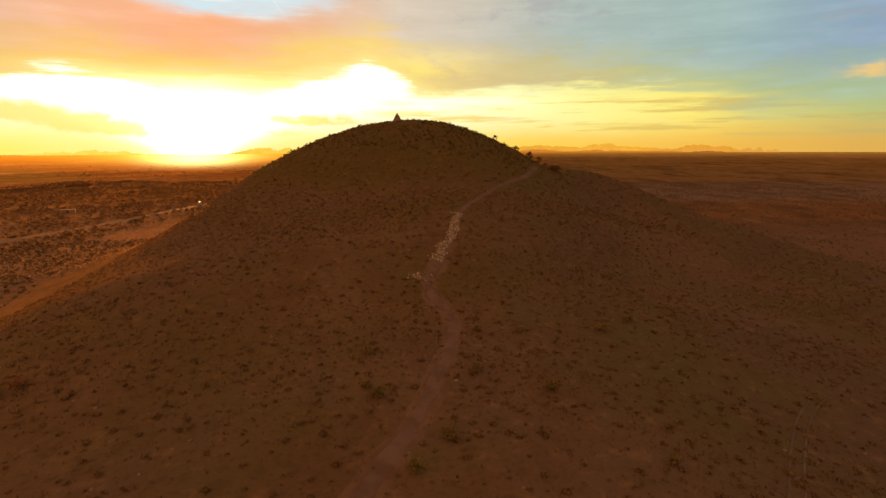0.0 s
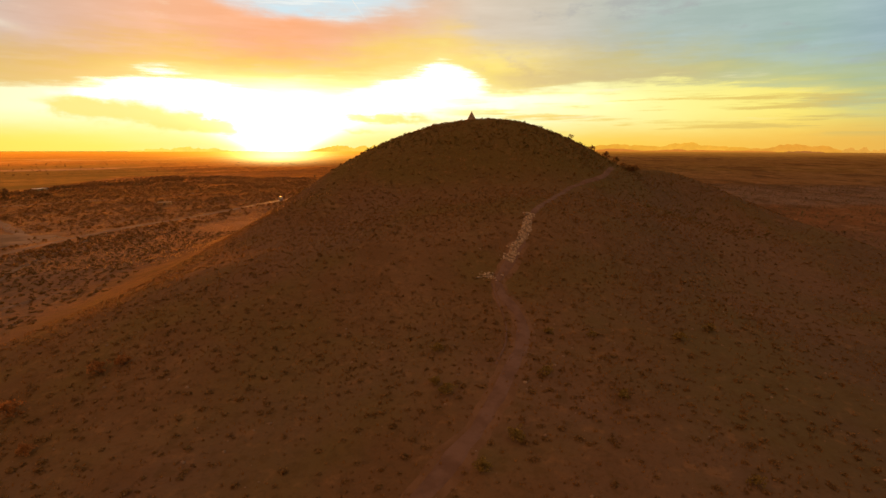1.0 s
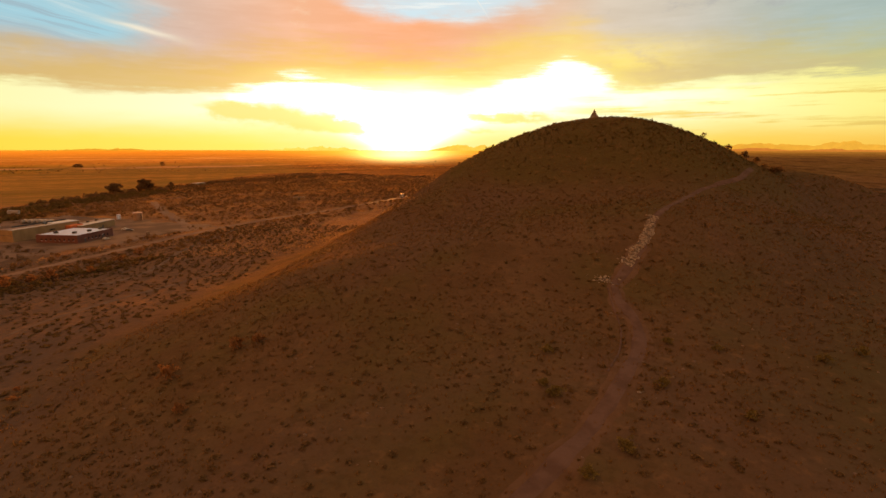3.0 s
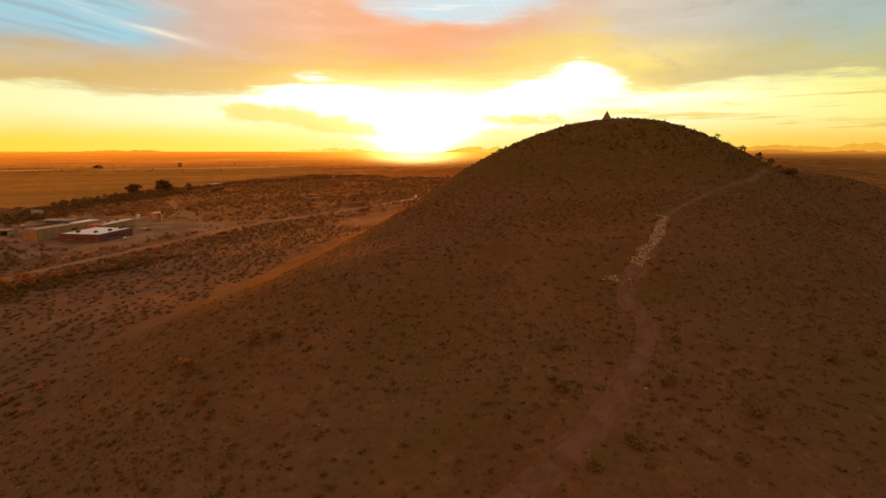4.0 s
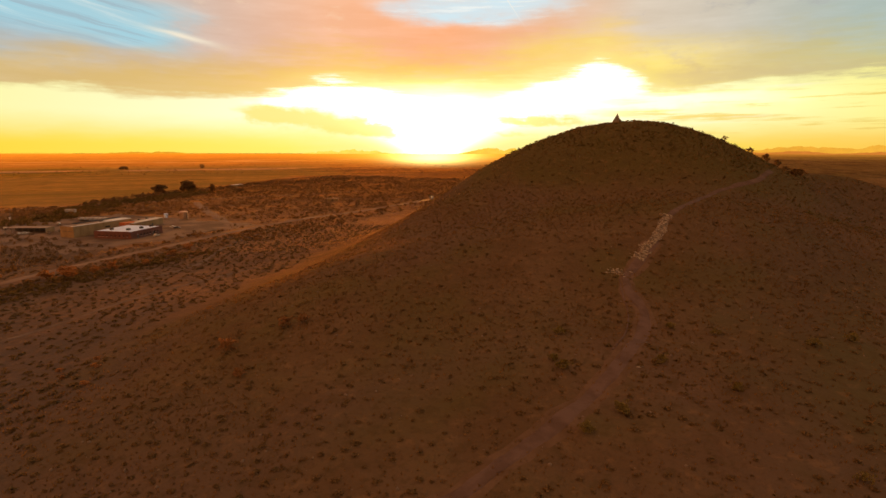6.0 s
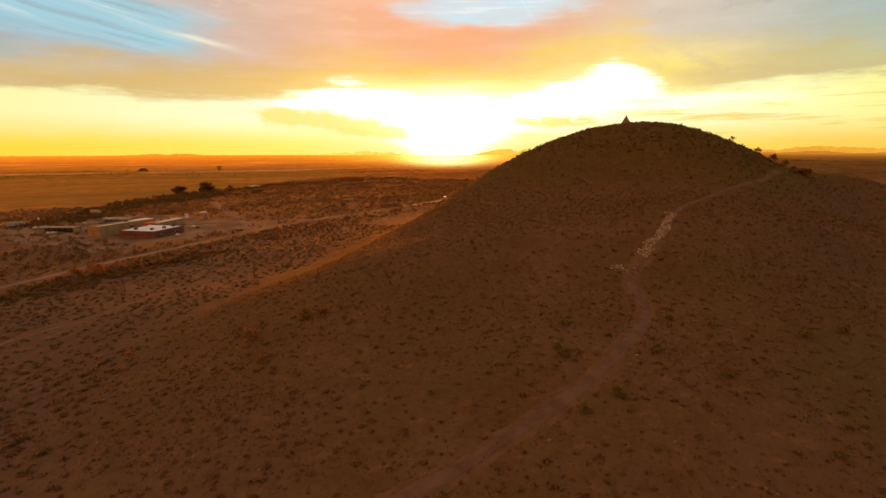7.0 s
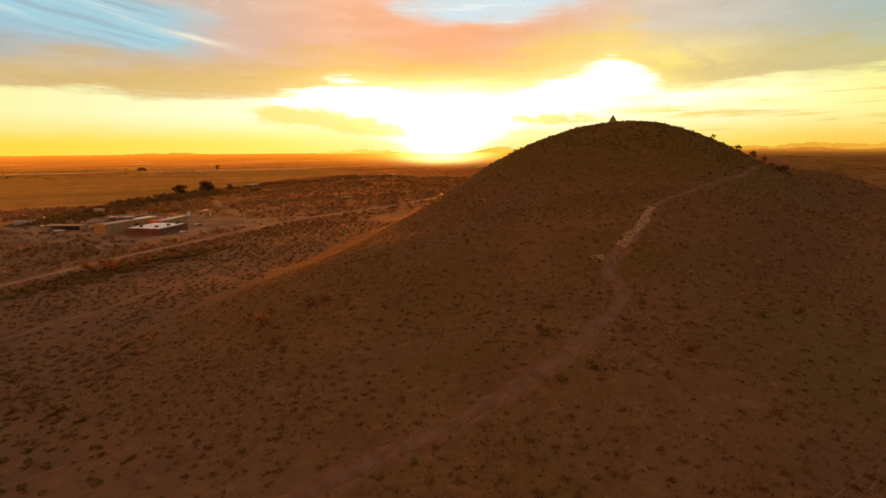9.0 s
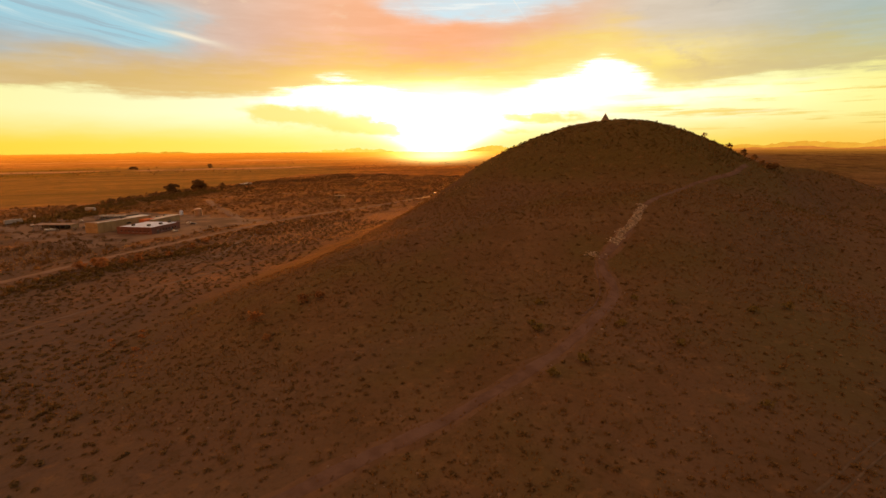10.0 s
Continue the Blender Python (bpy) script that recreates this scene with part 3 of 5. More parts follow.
ribbon("trail", TRAIL[7:], 3.3, DUST, "worn dusty footpath winding up the butte", "trail", lift=0.14, across=8, step=0.8, ragged=0.35)
ribbon("track", [(-3.6, 133), (-1.8, 126), (0.0, 118.5), (0.7, 111), (0.2, 104), (-1.2, 96)], 0.6, DUST, "thin side path beside the footpath", "trail", step=0.6, lift=0.16, ragged=0.5)
ribbon("bedrock", [(7.0, 174), (5.8, 168), (4.9, 162), (3.7, 156), (1.6, 149.5), (-0.2, 145)], 2.9, BEDROCK, "pale bedrock bared beside the steep footpath", "rock", step=0.5, lift=0.16, ragged=0.9, across=8)
ribbon("track", [(38.6, 50), (48.6, 64.6), (55.4, 75), (63, 85), (69, 91)], 0.6, FAINT, "faint narrow track on the brown slope", "trail", lift=0.1)
ribbon("track", [(40.3, 49), (50.3, 63.8), (57.2, 74.4), (64.6, 84.2), (71, 90.5), (77, 94.5)], 0.5, FAINT, "faint narrow track on the brown slope", "trail", lift=0.1)
ROAD_A = [(-248, 60), (-253, 95), (-257, 122), (-262, 146), (-265, 176), (-268, 210), (-272, 245), (-276, 285), (-277, 326), (-273, 372), (-264, 420), (-254, 564), (-235, 800), (-190, 1200)]
ribbon("road", ROAD_A, 6.0, ROAD, "pale unpaved road across the flat desert", "road", step=5, lift=0.2, ragged=0.35)
ribbon("track", [(-262, 300), (-250, 268), (-240, 240), (-224, 208), (-210, 184), (-205, 166), (-206, 140)], 3.4, WASH_SAND, "pale sandy wash through the brush", "track", step=3, lift=0.12, ragged=0.6)
ribbon("track", [(-172, 30), (-172, 59), (-172, 76), (-173, 95), (-178, 118), (-176, 150), (-168, 185)], 2.6, WASH_SAND, "pale sandy wash across the scrub flat", "track", step=3, lift=0.1, ragged=0.5)
BRUSH_TRACK = [(-300, 296), (-318, 310), (-350, 333), (-395, 364), (-432, 392), (-475, 425)]
ribbon("track", BRUSH_TRACK, 9.0, ROAD, "wide bare dirt track through the brush", "track", step=5, lift=0.2, ragged=0.4)
ribbon("track", [(-650, 120), (-560, 330), (-480, 480), (-430, 560), (-400, 640)], 5.0, ROAD, "dirt farm track along the edge of the field", "track", step=8, lift=0.25)


def build_yard():
    """The bare yard round the buildings."""
    n, m = 40, 30
    verts, faces = [], []
    for i in range(n + 1):
        for k in range(m + 1):
            u, v = i / n, k / m
            x = -295 - 175 * v + 18 * u
            y = 165 + 150 * u + 25 * v * (1 - u)
            edge = min(u, 1 - u, v, 1 - v) * 10
            w = float(value_noise(x, y, 15)) * 14
            x, y = x + w, y + float(value_noise(x + 77, y, 15)) * 14
            verts.append((x, y, at_ground(x, y) + (0.12 if edge > 0.2 else -0.15)))
    for i in range(n):
        for k in range(m):
            a = i * (m + 1) + k
            faces.append((a, a + m + 1, a + m + 2, a + 1))
    ob = link_mesh("yard", verts, faces, YARD, smooth=True)
    tagged(ob, "bare pale gravel yard round low industrial buildings", "yard", kind="structure")


build_yard()


# ---------------------------------------------------------------- far mountains
def mountain(name, az0, az1, top, mat, label, seed, dist=4450.0, power=0.6, rugged=0.6, teeth=1.0):
    """A range between two bearings (degrees right of +y), its crest up to top metres over the horizon's foot."""
    n = 90
    verts, faces = [], []
    for i in range(n + 1):
        s = i / n
        b = radians(az0 + (az1 - az0) * s)
        env = (4 * s * (1 - s)) ** power
        h = env * (0.62 + rugged * float(value_noise(s * 7 + seed, seed * 3.7, 1.0)) + teeth * 0.32 * float(value_noise(s * 27 + seed, seed, 1.0)) + teeth * 0.2 * float(value_noise(s * 70 + seed, seed, 1.0)))
        h = max(h, 0.02) * top
        foot = 26.0 - 12 * min(1.0, max(0.0, -math.sin(b) * dist / 2000))
        for d, z in ((dist - 60, foot - 6), (dist - 25, foot + h * 0.5), (dist, foot + h), (dist + 60, foot - 6)):
            verts.append((math.sin(b) * d, math.cos(b) * d, z))
    for i in range(n):
        for k in range(3):
            a = i * 4 + k
            faces.append((a, a + 4, a + 5, a + 1))
    ob = link_mesh(name, verts, faces, mat)
    return tagged(ob, label, "mountain", kind="structure")


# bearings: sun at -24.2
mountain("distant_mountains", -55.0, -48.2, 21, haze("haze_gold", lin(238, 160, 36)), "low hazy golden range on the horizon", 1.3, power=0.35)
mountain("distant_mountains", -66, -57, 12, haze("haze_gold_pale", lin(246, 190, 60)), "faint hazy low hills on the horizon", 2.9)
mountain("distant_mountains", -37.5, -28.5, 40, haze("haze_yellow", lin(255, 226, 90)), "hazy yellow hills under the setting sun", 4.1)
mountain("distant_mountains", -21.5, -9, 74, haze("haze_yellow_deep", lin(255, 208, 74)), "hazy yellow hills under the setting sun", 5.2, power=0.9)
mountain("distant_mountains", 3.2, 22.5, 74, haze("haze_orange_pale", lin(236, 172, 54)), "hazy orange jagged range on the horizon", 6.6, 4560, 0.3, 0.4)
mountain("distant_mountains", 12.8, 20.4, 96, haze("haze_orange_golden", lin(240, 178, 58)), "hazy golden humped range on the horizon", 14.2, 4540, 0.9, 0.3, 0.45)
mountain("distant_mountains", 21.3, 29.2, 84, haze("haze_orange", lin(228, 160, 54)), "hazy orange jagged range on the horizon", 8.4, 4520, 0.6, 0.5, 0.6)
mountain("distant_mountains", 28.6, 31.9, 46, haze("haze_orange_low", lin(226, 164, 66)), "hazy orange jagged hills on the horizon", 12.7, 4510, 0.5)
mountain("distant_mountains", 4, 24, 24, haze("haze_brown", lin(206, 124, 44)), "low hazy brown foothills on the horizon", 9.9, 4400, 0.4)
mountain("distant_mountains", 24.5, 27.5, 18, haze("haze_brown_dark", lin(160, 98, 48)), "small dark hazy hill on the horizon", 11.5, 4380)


def far_haze():
    """The last kilometres of the plain, bright haze painted on as emission: a plain backdrop."""
    m = material("hazy_glow_plain", ground_shade, 1.0, spec=0.0, sheen_at=glare_sheen)
    t = m.node_tree
    p = t.nodes["Principled BSDF"]
    geo = t.nodes.new("ShaderNodeNewGeometry")
    w = Val(t, geo.outputs["Position"])
    xyz = t.nodes.new("ShaderNodeSeparateXYZ")
    t.links.new(w.socket, xyz.inputs[0])
    x, y = Val(t, xyz.outputs[0]), Val(t, xyz.outputs[1])
    r = ((x * x) + (y * y)).op("SQRT")
    az = x.op("ARCTAN2", y) * (180 / math.pi)
    u = (az + 70.0) * (1 / 120)
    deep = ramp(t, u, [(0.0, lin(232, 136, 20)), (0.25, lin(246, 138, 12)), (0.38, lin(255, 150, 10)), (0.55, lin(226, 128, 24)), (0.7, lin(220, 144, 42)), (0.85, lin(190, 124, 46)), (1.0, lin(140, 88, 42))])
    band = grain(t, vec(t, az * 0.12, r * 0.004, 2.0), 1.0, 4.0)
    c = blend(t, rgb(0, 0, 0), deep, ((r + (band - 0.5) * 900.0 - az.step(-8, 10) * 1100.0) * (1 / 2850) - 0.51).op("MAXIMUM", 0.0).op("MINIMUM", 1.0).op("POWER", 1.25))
    # sun glare painted in as emission, brightest under the sun itself
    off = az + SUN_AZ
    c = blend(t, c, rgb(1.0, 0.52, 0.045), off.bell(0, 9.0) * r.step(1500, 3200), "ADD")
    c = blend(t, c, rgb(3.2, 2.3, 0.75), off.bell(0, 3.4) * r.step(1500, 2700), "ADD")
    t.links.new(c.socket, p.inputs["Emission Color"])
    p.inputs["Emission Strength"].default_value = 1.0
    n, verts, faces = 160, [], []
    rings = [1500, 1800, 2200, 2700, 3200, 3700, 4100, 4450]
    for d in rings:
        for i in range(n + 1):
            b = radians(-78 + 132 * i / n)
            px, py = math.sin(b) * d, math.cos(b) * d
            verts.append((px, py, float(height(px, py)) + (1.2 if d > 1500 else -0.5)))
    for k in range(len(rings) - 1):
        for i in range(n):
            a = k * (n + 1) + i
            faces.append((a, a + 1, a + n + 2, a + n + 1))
    tagged(link_mesh("backdrop", verts, faces, m, smooth=True), "far plain with orange sunset haze painted as glow", "plain", kind="structure")


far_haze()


# ---------------------------------------------------------------- plants
def clump(seed, leaves, flat=0.75, leaf=0.3, low=0.05):
    """Verts and triangles of a dome of small leaf sprays, about 1 m across."""
    r = np.random.default_rng(seed)
    verts, faces = [], []
    for k in range(leaves):
        th, up = r.random() * math.tau, r.random() ** 0.8
        rad = 0.5 * math.sqrt(max(0.0, 1 - up * up * 0.85)) * (0.45 + 0.55 * r.random())
        c = np.array([rad * math.cos(th), rad * math.sin(th), low + up * flat * (0.7 + 0.3 * r.random())])
        a, b = r.normal(size=3), r.normal(size=3)
        a /= np.linalg.norm(a)
        b -= a * (a @ b)
        b /= np.linalg.norm(b)
        s = leaf * (0.6 + 0.8 * r.random())
        i = len(verts)
        verts += [c + a * s * 0.6, c - a * s * 0.35 + b * s * 0.4, c - a * s * 0.4 - b * s * 0.4]
        faces.append((i, i + 1, i + 2))
    return np.array(verts), np.array(faces)


def scatter(name, spots, sizes, templates, mat, label, category, sink=0.05, tall=1.0):
    """Many plants joined into one mesh: the spots are plan points, the sizes widths in metres."""
    r = np.random.default_rng(len(spots))
    all_v, all_f, base = [], [], 0
    z = height(spots[:, 0], spots[:, 1])
    for (x, y), zz, s in zip(spots, z, sizes):
        v, f = templates[r.integers(len(templates))]
        th = r.random() * math.tau
        c, q = math.cos(th) * s, math.sin(th) * s
        w = np.column_stack([v[:, 0] * c - v[:, 1] * q + x, v[:, 0] * q + v[:, 1] * c + y, v[:, 2] * s * tall * (0.75 + 0.5 * r.random()) + zz - sink])
        all_v.append(w)
        all_f.append(f + base)
        base += len(v)
    v, f = np.concatenate(all_v).astype(np.float32), np.concatenate(all_f).astype(np.int32)
    me = bpy.data.meshes.new(name)
    me.vertices.add(len(v))
    me.vertices.foreach_set("co", v.ravel())
    me.loops.add(f.size)
    me.loops.foreach_set("vertex_index", f.ravel())
    me.polygons.add(len(f))
    me.polygons.foreach_set("loop_start", np.arange(0, f.size, 3, dtype=np.int32))
    me.update(calc_edges=True)
    me.materials.append(mat)
    return tagged(new(name, me), label, category, kind="stuff")


def spread(n, x0, x1, y0, y1, keep, seed):
    """Uneven plan points in a stretch of land where keep(x, y) is true."""
    r = np.random.default_rng(seed)
    p = np.column_stack([r.uniform(x0, x1, n), r.uniform(y0, y1, n)])
    patch = value_noise(p[:, 0] + 11, p[:, 1], 23) + 0.6 * value_noise(p[:, 0], p[:, 1] + 40, 9)
    ok = keep(p[:, 0], p[:, 1]) & (r.random(n) < 0.62 + patch)
    return p[ok]


def off_line(x, y, points, gap):
    line = smooth_line(points, 2.0)
    best = np.full(len(x), 1e9)
    for q in line:
        best = np.minimum(best, (x - q[0]) ** 2 + (y - q[1]) ** 2)
    return best > gap * gap


WASH = [(-172, 30), (-172, 59), (-172, 76), (-173, 95), (-178, 118), (-176, 150)]


def in_yard(x, y):
    return (x < -289) & (x > -475) & (y > 160) & (y < 325)


SCRUB = [clump(s, 26, 0.6, 0.34) for s in range(6)]
SOFT = [clump(s + 70, 44, 0.6, 0.28) for s in range(5)]
SMALL = [clump(s + 20, 9, 0.7, 0.5) for s in range(5)]
BUSHY = [clump(s + 40, 60, 0.85, 0.22) for s in range(5)]


def tuft(seed, blades=5, wide=0.11):
    """A tuft of dry grass: wisps that lean out."""
    r = np.random.default_rng(seed)
    verts, faces = [], []
    for k in range(blades):
        th, lean = r.random() * math.tau, 0.1 + 0.4 * r.random()
        d = np.array([math.cos(th), math.sin(th), 0])
        q = th + 0.7 + r.random()
        s = np.array([-math.sin(q), math.cos(q), 0]) * wide * (0.7 + 0.6 * r.random())
        foot, h = d * 0.15 * r.random(), 0.5 + 0.5 * r.random()
        i = len(verts)
        verts += [foot - s, foot + s, foot + d * lean + np.array([0, 0, h])]
        faces.append((i, i + 1, i + 2))
    return np.array(verts), np.array(faces)


GRASS = [tuft(s) for s in range(5)]


def build_scrub():
    r = np.random.default_rng(3)
    # dark low bushes, a few metres apart all over the butte
    gx, gy = np.meshgrid(np.arange(-120, 190, 3.1), np.arange(14, 306, 3.1))
    p = np.column_stack([gx.ravel(), gy.ravel()]) + r.uniform(-1.5, 1.5, (gx.size, 2))
    p = p[off_line(p[:, 0], p[:, 1], TRAIL, 2.2) & (np.hypot(p[:, 0] + 20, p[:, 1] - 278) > 8) & (r.random(len(p)) < 0.74 + 0.9 * value_noise(p[:, 0], p[:, 1], 24))]
    p = p[height(p[:, 0], p[:, 1]) > -5.5 + 4.0 * r.random(len(p))]
    scatter("hill_bushes", p, 0.8 + 0.95 * r.random(len(p)) ** 1.4, SOFT, HILL_SHRUB, "low dark brown bushes spaced out over the butte", "bush", tall=0.5)
    # scrub that roughens the skyline round the summit
    th, rad = r.uniform(0, math.tau, 1500), 9 + 46 * np.sqrt(r.random(1500))
    p = np.column_stack([-14 + rad * np.cos(th) * 1.15, 268 + rad * np.sin(th) * 0.5])
    p = np.vstack([p, spread(1700, -120, 115, 228, 290, lambda x, y: (x < -45) | (x > 35), 22)])
    p = p[off_line(p[:, 0], p[:, 1], TRAIL, 2.0) & (np.hypot(p[:, 0] + 20.4, p[:, 1] - 274.5) > 4.5)]
    scatter("summit_scrub", p, 0.45 + 1.05 * r.random(len(p)) ** 2.2, BUSHY, SUMMIT_SHRUB, "small olive scrub along the skyline of the butte", "scrub", tall=0.85)
    p = spread(17000, -110, 160, 20, 300, lambda x, y: off_line(x, y, TRAIL, 1.5) & (np.hypot(x + 20, y - 280) > 7), 1)
    scatter("hill_scrub", p, 0.3 + 0.6 * r.random(len(p)) ** 3, SCRUB, SHRUB, "small olive scrub dotted over the butte", "scrub", tall=0.75)
    gx, gy = np.meshgrid(np.arange(-272, -62, 3.3), np.arange(8, 335, 3.3))
    p = np.column_stack([gx.ravel(), gy.ravel()]) + r.uniform(-1.4, 1.4, (gx.size, 2))
    p = np.vstack([p, spread(5000, -270, -70, 10, 330, lambda x, y: x < 0, 2)])
    p = p[off_line(p[:, 0], p[:, 1], WASH, 2.4) & off_line(p[:, 0], p[:, 1], ROAD_A, 4.0) & (r.random(len(p)) < 0.86 + 0.6 * value_noise(p[:, 0], p[:, 1], 27))]
    p = p[height(p[:, 0], p[:, 1]) < -1.5 - 4.0 * r.random(len(p))]
    scatter("flat_scrub", p, 0.9 + 1.35 * r.random(len(p)) ** 1.5, SOFT, FLAT_SHRUB, "dark scrub bushes spaced out over pale flat desert", "scrub", tall=0.6)
    p = spread(42000, 90, 640, 60, 960, lambda x, y: (np.hypot(x, y) > 150) & (height(x, y) < -2.0), 3)
    scatter("far_scrub", p, 0.8 + 1.3 * r.random(len(p)) ** 2, SMALL, SAGE, "dusty desert scrub on the plain beyond the butte", "scrub", tall=0.7)
    p = spread(30000, -690, -225, 40, 1000, lambda x, y: ~in_yard(x, y) & off_line(x, y, ROAD_A, 6) & ((y > 240) | (x > -300) | (r.random(len(x)) < 0.45)) & (x * -0.78 + y * 0.62 < 640 + 0.85 * np.clip(y - 340, 0, 600)) & off_line(x, y, BRUSH_TRACK, 6), 4)
    scatter("roadside_brush", p, 1.1 + 2.6 * r.random(len(p)) ** 2, SCRUB, BRUSH, "brown desert brush thick along the dirt roads", "brush", tall=0.8)
    q = smooth_line([(-237, 96), (-238, 108), (-239, 123), (-239, 140), (-241, 158), (-240, 185), (-237, 212)], 0.5)
    p = q + r.normal(0, 6.0, q.shape) + np.array([7.0, -3.0])
    p = p[off_line(p[:, 0], p[:, 1], ROAD_A, 4.0) & (r.random(len(p)) < 0.9 + value_noise(p[:, 0], p[:, 1], 17))]
    scatter("roadside_thicket", p, 1.6 + 2.2 * r.random(len(p)), BUSHY, OLIVE_DARK, "dense olive brown thicket along the narrow dirt road", "thicket", tall=0.55)
    p = spread(2600, -1500, -260, 480, 1800, lambda x, y: (x * -0.78 + y * 0.62 > 1300) | (x * 0.62 + y * 0.78 > 330), 5)
    scatter("far_brush", p, 1.6 + 3.4 * r.random(len(p)) ** 3, BUSHY, BRUSH, "scattered dark trees and brush on the far plain", "brush", tall=0.75)
    p = spread(2600, -680, -400, 180, 660, lambda x, y: np.abs((x * -0.78 + y * 0.62) - 560 - 40 * value_noise(x, y, 60)) < 24, 6)
    q = smooth_line([(-560, 360), (-585, 425), (-600, 480), (-612, 540), (-618, 600), (-632, 690), (-616, 780), (-596, 850), (-562, 980)], 1.2)
    p = np.vstack([p, q + r.normal(0, 4.5, q.shape)])
    p = p[(r.random(len(p)) < 0.75 + 1.2 * value_noise(p[:, 0], p[:, 1], 33))]
    scatter("field_hedge", p, 2 + 3.2 * r.random(len(p)), BUSHY, BRUSH, "dark brown hedge of brush along the field", "hedge", tall=0.9)
    q = smooth_line([(-452, 225), (-478, 282), (-520, 345), (-545, 405), (-556, 465), (-572, 528)], 0.25)
    p = q + r.normal(0, 13.0, q.shape)
    p = p[off_line(p[:, 0], p[:, 1], BRUSH_TRACK, 7) & (r.random(len(p)) < 0.8 + 1.2 * value_noise(p[:, 0], p[:, 1], 29))]
    scatter("yard_thicket", p, 1.8 + 3.4 * r.random(len(p)) ** 1.5, SOFT, OLIVE_DARK, "dark brown thicket behind the gravel yard", "thicket", tall=0.8)
    p = spread(2600, -475, -289, 150, 322, lambda x, y: (y < 190) | ((value_noise(x, y, 21) > 0.08) & ((y < 205) | (x < -425) | (y > 318) | ((x > -300) & (y > 245)))), 16)
    scatter("yard_scrub", p, 0.9 + 2.2 * r.random(len(p)) ** 2, BUSHY, SHRUB, "dark scrub at the edge of the gravel yard", "scrub", tall=0.8)
    p = spread(45000, -125, 130, 25, 300, lambda x, y: off_line(x, y, TRAIL, 0.9), 8)
    scatter("hill_grass", p, 0.4 + 0.4 * r.random(len(p)), GRASS, HILL_STRAW, "short dry straw-coloured grass on the butte", "grass")
    p = spread(120000, -560, -70, 60, 960, lambda x, y: off_line(x, y, ROAD_A, 5) & ~in_yard(x, y) & ((y > 215) | (x < -275)), 9)
    scatter("flat_grass", p, 0.5 + 0.8 * r.random(len(p)), GRASS, STRAW, "short dry straw-coloured grass on the flat", "grass")


def tree(name, x, y, high, wide, label, category, seed, leaf_mat=None, leaves=700, stems=1, group="", bare=0.25, spray=0.07):
    """A trunk or several stems with limbs, and a crown of small sprays."""
    r = np.random.default_rng(seed)
    root = thing(name, pose(x, y, at_ground(x, y) - 0.05), label, category, group)
    bm = bmesh.new()
    tips = []

    def limb(a, b, r0, r1):
        a, b = Vector(a), Vector(b)
        turn = (b - a).to_track_quat("Z", "Y").to_matrix().to_4x4()
        lathe([(r0, 0), ((r0 + r1) / 2 * 1.03, (b - a).length * 0.5), (r1, (b - a).length)], 6, bm, Matrix.Translation(a) @ turn)

    for k in range(stems):
        th = k * math.tau / stems + r.random()
        lean = 0.0 if stems == 1 else 0.16 * wide
        fork = (math.cos(th) * lean, math.sin(th) * lean, high * bare * (0.9 + 0.4 * r.random()))
        limb((math.cos(th) * 0.03 * wide, math.sin(th) * 0.03 * wide, -0.2), fork, 0.035 * high / stems ** 0.5, 0.024 * high / stems ** 0.5)
        for q in range(5 if stems == 1 else 3):
            al = th + q * math.tau / 5 + r.random()
            tip = (fork[0] + math.cos(al) * wide * (0.15 + 0.22 * r.random()), fork[1] + math.sin(al) * wide * (0.15 + 0.22 * r.random()), high * ((0.3 if bare < 0.2 else 0.5) + (0.58 if bare < 0.2 else 0.38) * r.random()))
            limb(fork, tip, 0.018 * high / stems ** 0.5, 0.006 * high)
            tips.append(tip)
    part("trunk", bm, BARK, root)
    lobes = []
    for k in range(16):
        up = (k + r.random()) / 16
        rad = 0.40 * wide * math.sqrt(max(0.05, 1 - up * up)) * math.sqrt(r.random())
        th = k * 2.4 + r.random()
        lobes.append((rad * math.cos(th), rad * math.sin(th), high * (bare + 0.1 + (0.82 - bare) * up)))
    lobes += tips
    verts, faces = [], []
    for k in range(leaves):
        c = np.array(lobes[r.integers(len(lobes))])
        d = r.normal(size=3)
        d /= np.linalg.norm(d)
        c = c + d * np.array([wide, wide, high]) * 0.15 * r.random() ** 0.4
        c[2] = max(c[2], high * bare * 0.5)
        a, b = r.normal(size=3), r.normal(size=3)
        a /= np.linalg.norm(a)
        b = np.cross(a, b)
        b /= np.linalg.norm(b)
        s = spray * (wide + high) / 2 * (0.5 + 0.8 * r.random())
        i = len(verts)
        verts += [(c + a * s).tolist(), (c + b * s * 0.6).tolist(), (c - a * s).tolist(), (c - b * s * 0.6).tolist()]
        faces.append((i, i + 1, i + 2, i + 3))
    link_mesh("crown", verts, faces, leaf_mat or TREE_LEAF, root)
    return root


# trees on the shoulder of the butte
tree("tree", 28.5, 274, 2.8, 3.2, "small open desert tree on the skyline of the butte", "tree", 1, leaves=160, stems=3)
tree("tree", 41.0, 289, 4.6, 5.0, "open desert tree with a leaning crown on the butte", "tree", 2, leaves=260, stems=3)
tree("tree", 37.5, 287, 2.2, 2.6, "small desert bush tree on the skyline of the butte", "tree", 3, leaves=160, stems=3)
tree("tree", 47.5, 285.5, 3.9, 5.0, "dark desert tree beside the head of the trail", "tree", 4, leaves=520, stems=2, bare=0.12)
tree("tree", 52.3, 284, 3.4, 4.4, "round dark desert tree beside the head of the trail", "tree", 5, leaves=460, stems=3, bare=0.12)
